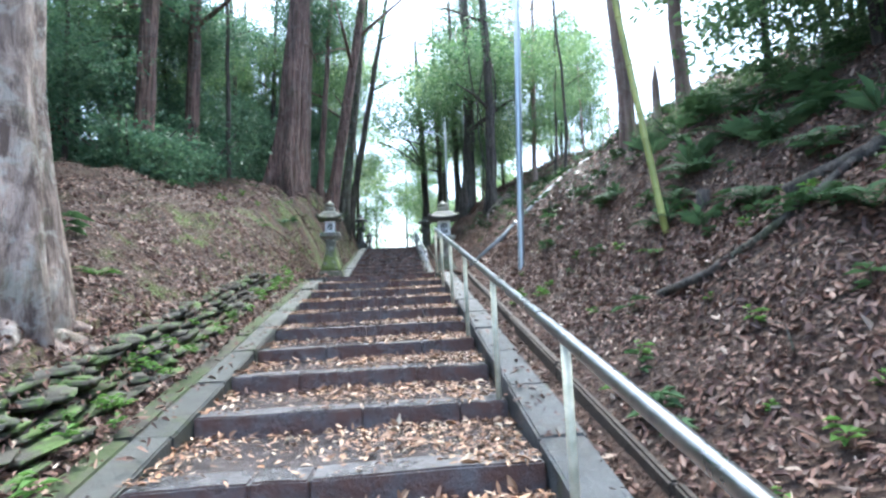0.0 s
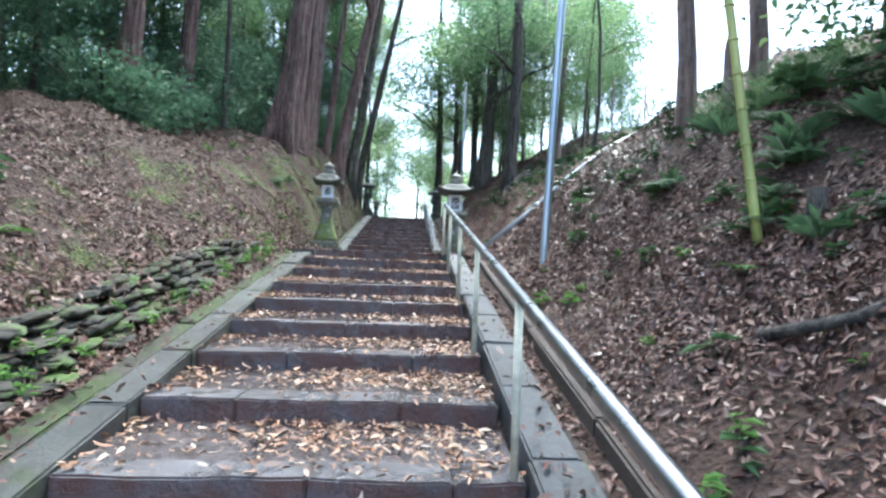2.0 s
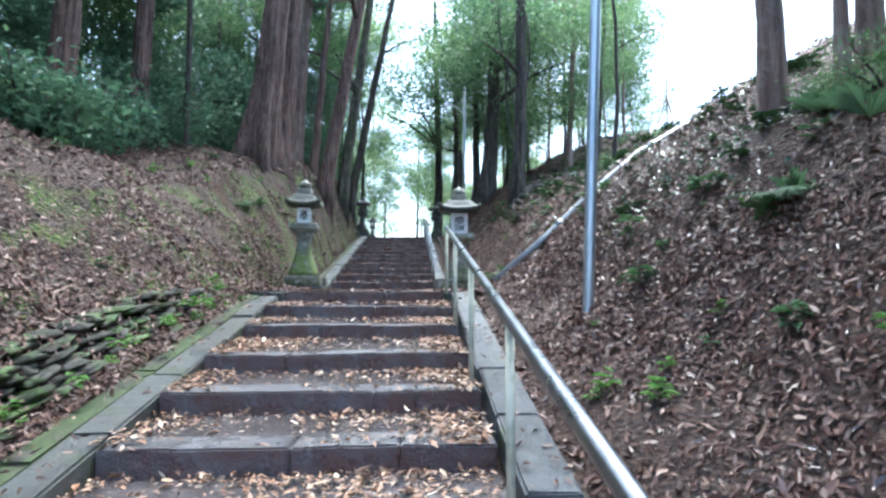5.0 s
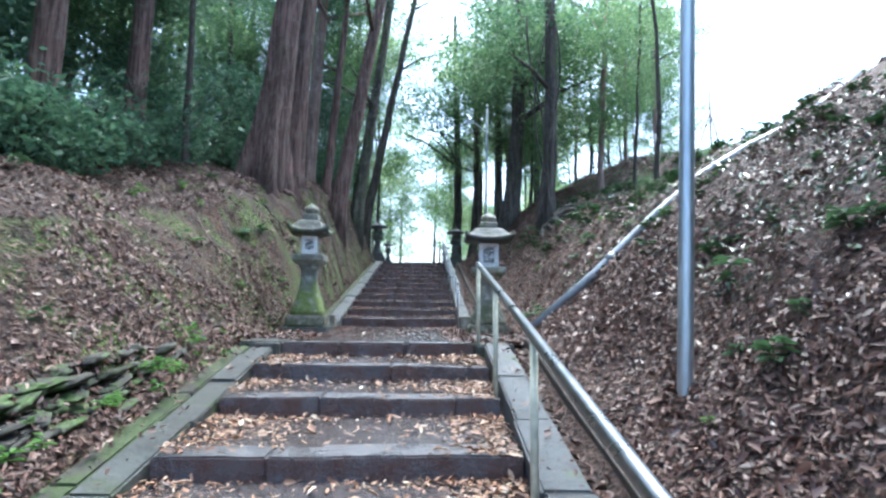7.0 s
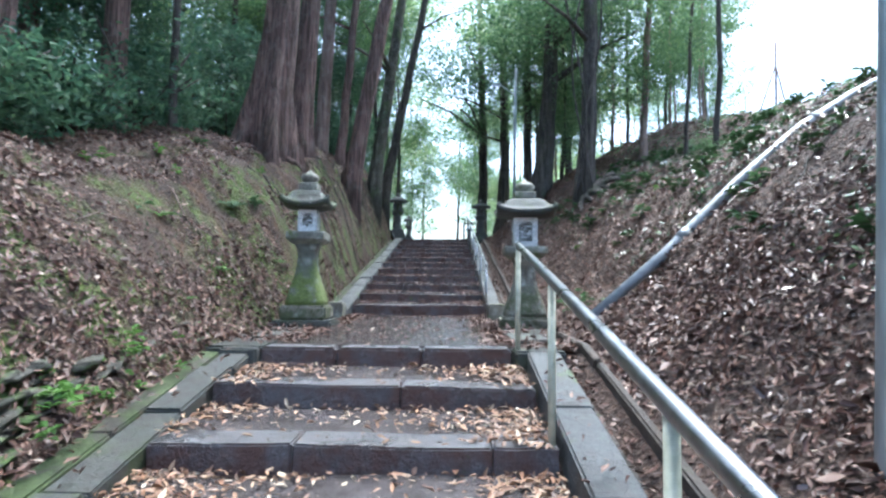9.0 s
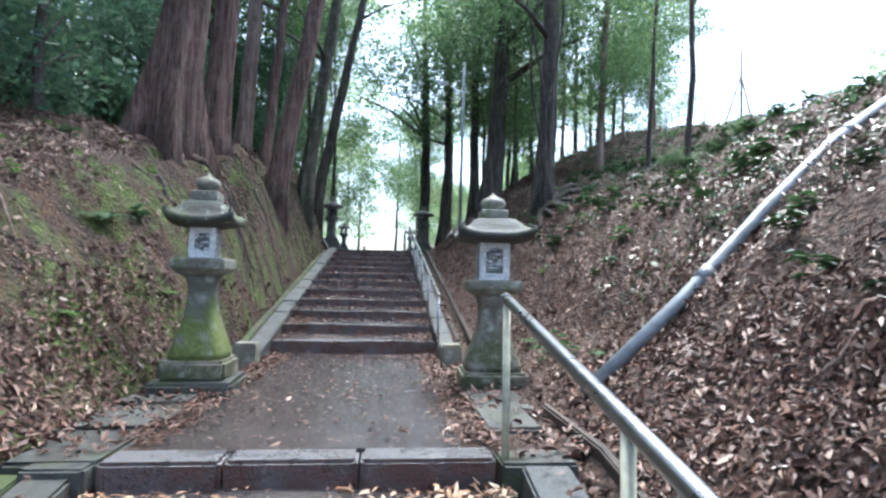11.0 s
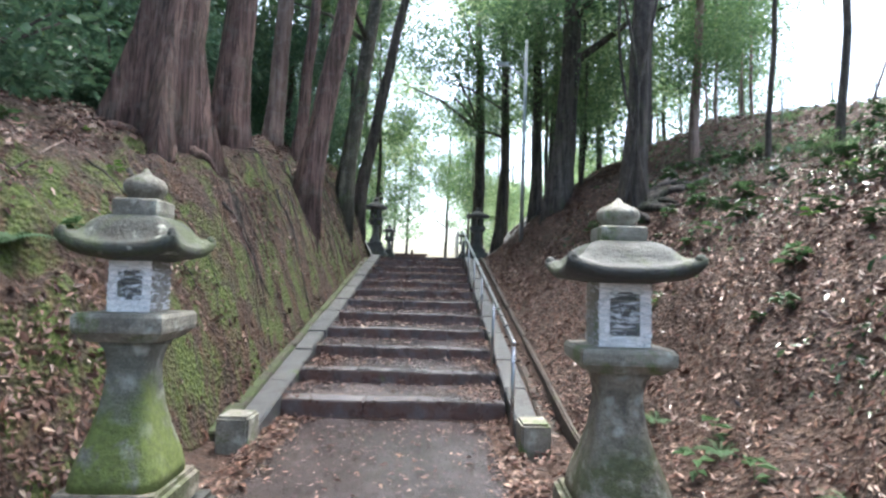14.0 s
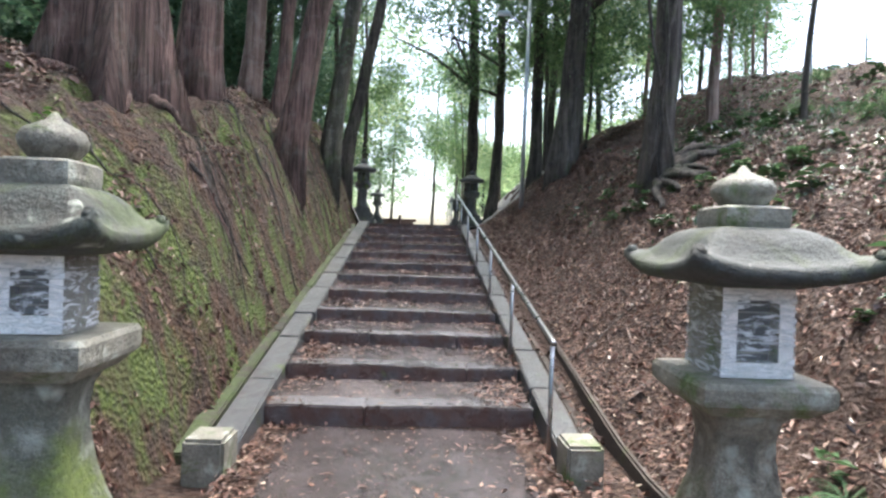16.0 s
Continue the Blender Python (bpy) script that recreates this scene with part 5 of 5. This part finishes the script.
for i in range(10):
    h = trees[(3.55, 6.0)]
    a = -1.9 + 0.28 * i
    root(h, creeping(3.55 + 0.15 * math.cos(a), 6 + 0.15 * math.sin(a), 3.55 + rnd.uniform(0.6, 1.3) * math.cos(a), 6 + rnd.uniform(0.6, 1.3) * math.sin(a), 80 + i, 0.06), 0.085, BARK_DARK)
for i in range(6):
    h = trees[(-2.72, -8.35)]
    a = -1.7 + 0.5 * i
    root(h, creeping(-2.72 + 0.2 * math.cos(a), -8.35 + 0.2 * math.sin(a), -2.72 + rnd.uniform(0.5, 0.9) * math.cos(a), -8.35 + rnd.uniform(0.5, 0.9) * math.sin(a), 95 + i, -0.03, amp=0.03), 0.13, BARK_PALE)
# climbing stems on the dark twisted tree
vine_host = trees[(3.55, 6.0)]
for i in range(3):
    part("vine", tube([(-0.28 + 0.2 * i + 0.25 * math.sin(0.9 * z + 2 * i), -0.3 + 0.06 * i, z) for z in np.linspace(-0.1, 5.5, 12)], 0.025, 8), BARK_DARK, vine_host, smooth_faces=True)


def log(label, pts2, r, bark, lift, name="log"):
    pts = [(x, y, land(x, y) + lift) for x, y in pts2]
    ob = part(name, tube(pts, [r * (1 - 0.35 * i / (len(pts) - 1)) for i in range(len(pts))], 10, 0.08), bark, smooth_faces=True)
    return tagged(ob, label, "fallen branch")


log("dark rotting fallen branch lying on the bank", [(2.45, -8.5), (2.6, -9.0), (2.8, -9.35), (3.1, -9.5), (3.6, -9.45)], 0.036, BARK_DARK, 0.04)
log("thick dark root lying across the upper bank", [(3.1, -9.2), (3.5, -9.5), (4.1, -9.7)], 0.07, BARK_DARK, 0.06)
rnd = random.Random(19)
for i in range(60):
    x, y, a = rnd.choice((rnd.uniform(1.8, 5), rnd.uniform(-4.5, -2.0))), rnd.uniform(-12, 10), rnd.uniform(0, 6.28)
    ln = rnd.uniform(0.2, 0.8)
    log("thin fallen twig on the leaf litter", [(x, y), (x + ln * 0.5 * math.cos(a), y + ln * 0.5 * math.sin(a)), (x + ln * math.cos(a + 0.2), y + ln * math.sin(a + 0.2))], rnd.uniform(0.004, 0.011), rnd.choice((BARK_DARK, BARK_PINK)), 0.03, "twig")["group"] = "twigs"
stump = thing("tree_stump", "small weathered cut stump on the bank", "stump", at=(3.2, -7.95, land(3.2, -7.95)))
part("wood", tube([(0, 0, -0.1), (0, 0, 0.05), (0.01, 0, 0.17)], [0.08, 0.065, 0.06], 14, 0.05), BARK_DARK, stump, smooth_faces=True)
part("cut_face", lathe([(0.0, 0.168), (0.058, 0.17), (0.056, 0.176), (0.0, 0.178)], 14), BARK_PINK, stump, "pale sawn top").matrix_basis = pose(0.01, 0, 0)


# ---- small plants ----
def plant_mesh(name, seed, leaves, leaf, material, upright=0.7, wide=0.45):
    """A stem with leaves that grow from it, in one piece."""
    rng = random.Random(seed)
    k = 5
    v = [(0.1 * leaf * math.sin(i), 0.1 * leaf * math.cos(2 * i), leaf * 1.1 * i / (k - 1)) for i in range(k)]
    v += [(p[0] + 0.03 * leaf, p[1], p[2]) for p in v]
    f = [(i, i + k, i + k + 1, i + 1) for i in range(k - 1)]
    for i in range(leaves):
        j = rng.randrange(1, k) if upright > 0.3 else 0
        a = rng.uniform(0, 6.28)
        ln = leaf * rng.uniform(0.7, 1.3)
        d = Vector((math.cos(a), math.sin(a), rng.uniform(-0.1, 0.5) if upright > 0.3 else rng.uniform(0.5, 1.6))).normalized() * ln
        s2 = Vector((-math.sin(a), math.cos(a), 0)) * ln * wide * 0.5
        p = Vector(v[j])
        b0 = len(v)
        v += [tuple(p + d * 0.5 + s2 + Vector((0, 0, 0.08 * ln))), tuple(p + d - Vector((0, 0, 0.2 * ln))), tuple(p + d * 0.5 - s2 + Vector((0, 0, 0.08 * ln)))]
        f += [(j, b0, b0 + 1), (j, b0 + 1, b0 + 2)]
    return raw_mesh(name, v, f, material)


def fern_mesh(name, seed, fronds, length, material):
    rng = random.Random(seed)
    v, f = [(0, 0, 0)], []
    for i in range(fronds):
        a = 6.28 * i / fronds + rng.uniform(-0.3, 0.3)
        d, s2 = Vector((math.cos(a), math.sin(a), 0)), Vector((-math.sin(a), math.cos(a), 0))
        L = length * rng.uniform(0.7, 1.1)
        last = 0
        for j in range(1, 16):
            u = j / 15
            c3 = d * L * u * 0.9 + Vector((0, 0, L * (0.75 * u - 0.65 * u * u)))
            wd = L * 0.22 * math.sin(math.pi * min(1, u * 0.85 + 0.15)) + 0.004
            b0 = len(v)
            v.append(tuple(c3))
            for sg in (-1, 1):
                tip = c3 + s2 * sg * wd + d * wd * 0.2 - Vector((0, 0, wd * 0.25))
                mid_ = c3 + s2 * sg * wd * 0.5 - d * L * 0.03
                v += [tuple(tip), tuple(mid_)]
                f.append((b0, len(v) - 2, len(v) - 1) if sg > 0 else (b0, len(v) - 1, len(v) - 2))
            f.append((last, b0, b0 + 2))
            last = b0
    return raw_mesh(name, v, f, material)


PLANTS = [plant_mesh("seedling_%s" % c3, 50 + k, nl, lf, m_) for k, (c3, nl, lf, m_) in enumerate((("a", 9, 0.09, LEAF_FRESH), ("b", 14, 0.07, LEAF_FRESH), ("c", 7, 0.13, LEAF_PLANT), ("d", 18, 0.11, LEAF_PLANT)))]
FERNS = [fern_mesh("fern_a", 1, 7, 0.42, LEAF_FRESH), fern_mesh("fern_b", 2, 9, 0.55, LEAF_PLANT), fern_mesh("fern_c", 3, 6, 0.3, LEAF_FRESH)]
SPIKY = plant_mesh("broad_blades", 70, 26, 0.24, LEAF_MID, 0.15, 0.16)


def plant(name, mesh, label, x, y, s, group, z=None, cat="plant"):
    ob = new(name, mesh)
    ob.matrix_basis = Matrix.LocRotScale((x, y, (land(x, y) if z is None else z) + 0.005), Euler((rnd.uniform(-0.15, 0.15), rnd.uniform(-0.15, 0.15), rnd.uniform(0, 6.28))), (s, s, s))
    return tagged(ob, label, cat, group)


rnd = random.Random(23)
for i in range(90):
    y = rnd.uniform(-12, -2.5)
    plant("seedling", rnd.choice(PLANTS[:2]), "bright green seedling growing from the mossy wall", rnd.uniform(-2.1, -1.4), y, rnd.uniform(0.4, 1.1), "wall plants", line_z(y) + rnd.uniform(0.0, 0.25))
for i in range(80):
    y = rnd.uniform(-12.2, -4.5)
    plant("seedling", rnd.choice(PLANTS), "small green seedling among the dry leaves", rnd.uniform(1.75, 4.6), y, rnd.uniform(0.5, 1.3), "bank seedlings")
for i in range(30):
    plant("seedling", rnd.choice(PLANTS), "small green seedling among the dry leaves", rnd.choice((rnd.uniform(2, 5.5), rnd.uniform(-4, -2.2))), rnd.uniform(-4, 9), rnd.uniform(0.6, 1.3), "bank seedlings")
for x, y, s, k in ((3.1, -9.9, 0.9, 1), (3.6, -9.0, 1.0, 1), (3.3, -10.2, 1.1, 0), (3.0, -10.5, 0.8, 0), (2.95, -7.7, 0.7, 1), (3.2, -7.5, 0.8, 1), (2.75, -7.9, 0.6, 0), (3.5, -7.2, 0.9, 1), (-2.75, -6.9, 0.8, 0), (-2.5, -1.0, 0.6, 0), (-2.4, 0.6, 0.7, 1), (-1.9, -1.6, 0.5, 2),
                   (3.9, -8.3, 1.1, 1), (4.3, -7.2, 1.2, 1), (2.3, -0.4, 0.4, 1), (2.2, 0.6, 0.4, 1), (2.5, -11.1, 0.6, 0), (-2.0, -0.6, 0.5, 0), (-1.85, 0.9, 0.5, 0), (2.15, 1.5, 0.4, 1)):
    plant("fern", FERNS[k], "arching green fern growing on the bank", x, y, s, "ferns", cat="fern")
for x, y in ((-3.4, -7.4), (-3.9, -6.9), (-4.2, -7.8), (-3.5, -6.2), (-4.5, -5.9)):
    plant("broadleaf_plant", PLANTS[3], "broad-leaved evergreen plant on the bank", x, y, 2.4, "bank plants")
for i in range(14):
    plant("broadleaf_plant", PLANTS[3], "broad-leaved evergreen shrub on the crest", rnd.uniform(3.9, 5.6), rnd.uniform(-10.5, -6), rnd.uniform(1.4, 2.6), "crest plants")


def ivy_keep(x, y):
    if x > 2 and abs(y - lerp_table(x, [(p[0], p[1]) for p in PIPE])) < 0.15:
        return 0.0
    return max(0.0, min(1.0, 0.5 + 0.8 * math.sin(1.1 * x + 0.8 * y) * math.sin(0.9 * y - 0.4 * x + 1)))


litter("ground_ivy", "glossy dark green ground cover on the upper bank", (2.7, 8.5, -5.5, 9.5), 16000, 0.075, LEAF_IVY, 36, land, ivy_keep)
litter("moss_sprigs", "low green sprigs on the mossy cut bank", (-2.6, -1.6, -2.5, 10.5), 1400, 0.03, LEAF_PLANT, 37, land, ivy_keep)

rnd = random.Random(61)
for i in range(60):
    x, y = rnd.uniform(2.9, 4.9), rnd.uniform(-10.8, -4.8)
    if i % 6 == 0:
        plant("fern", FERNS[1], "arching dark green fern high on the bank", x, y, rnd.uniform(0.5, 0.95), "ferns", cat="fern")
    else:
        plant("broadleaf_plant", rnd.choice((PLANTS[3], PLANTS[2], SPIKY)), "dark green plant growing high on the bank", x, y, rnd.uniform(0.8, 1.7), "bank plants")
for i in range(26):
    plant("broadleaf_plant", rnd.choice((PLANTS[3], PLANTS[2])), "low green plant among leaves on the slope", rnd.uniform(3.2, 7.5), rnd.uniform(0.8, 9), rnd.uniform(0.8, 1.6), "bank plants")

for x, y in ((2.0, 0.5), (2.15, 0.15), (2.25, 0.8)):
    plant("broadleaf_plant", PLANTS[2], "dark green plant on the bank behind the lantern", x, y, 0.9, "bank plants")

# ---- glossy evergreen seedlings covering the upper slope ----
GLOSSY = [plant_mesh("glossy_seedling", 90 + k, nl, lf, LEAF_IVY) for k, (nl, lf) in enumerate(((16, 0.1), (22, 0.09), (12, 0.13)))]
rnd = random.Random(88)
for i in range(230):
    x = rnd.uniform(2.9, 7.6)
    y = rnd.uniform(-5.0, 7.5)
    if noise.noise(Vector((x * 0.5, y * 0.4, 4.0))) < -0.12 or abs(y - lerp_table(x, [(p[0], p[1]) for p in PIPE])) < 0.4:
        continue
    plant("evergreen_seedling", rnd.choice(GLOSSY), "glossy dark green evergreen seedling on the slope", x, y, rnd.uniform(0.7, 1.6), "slope seedlings")
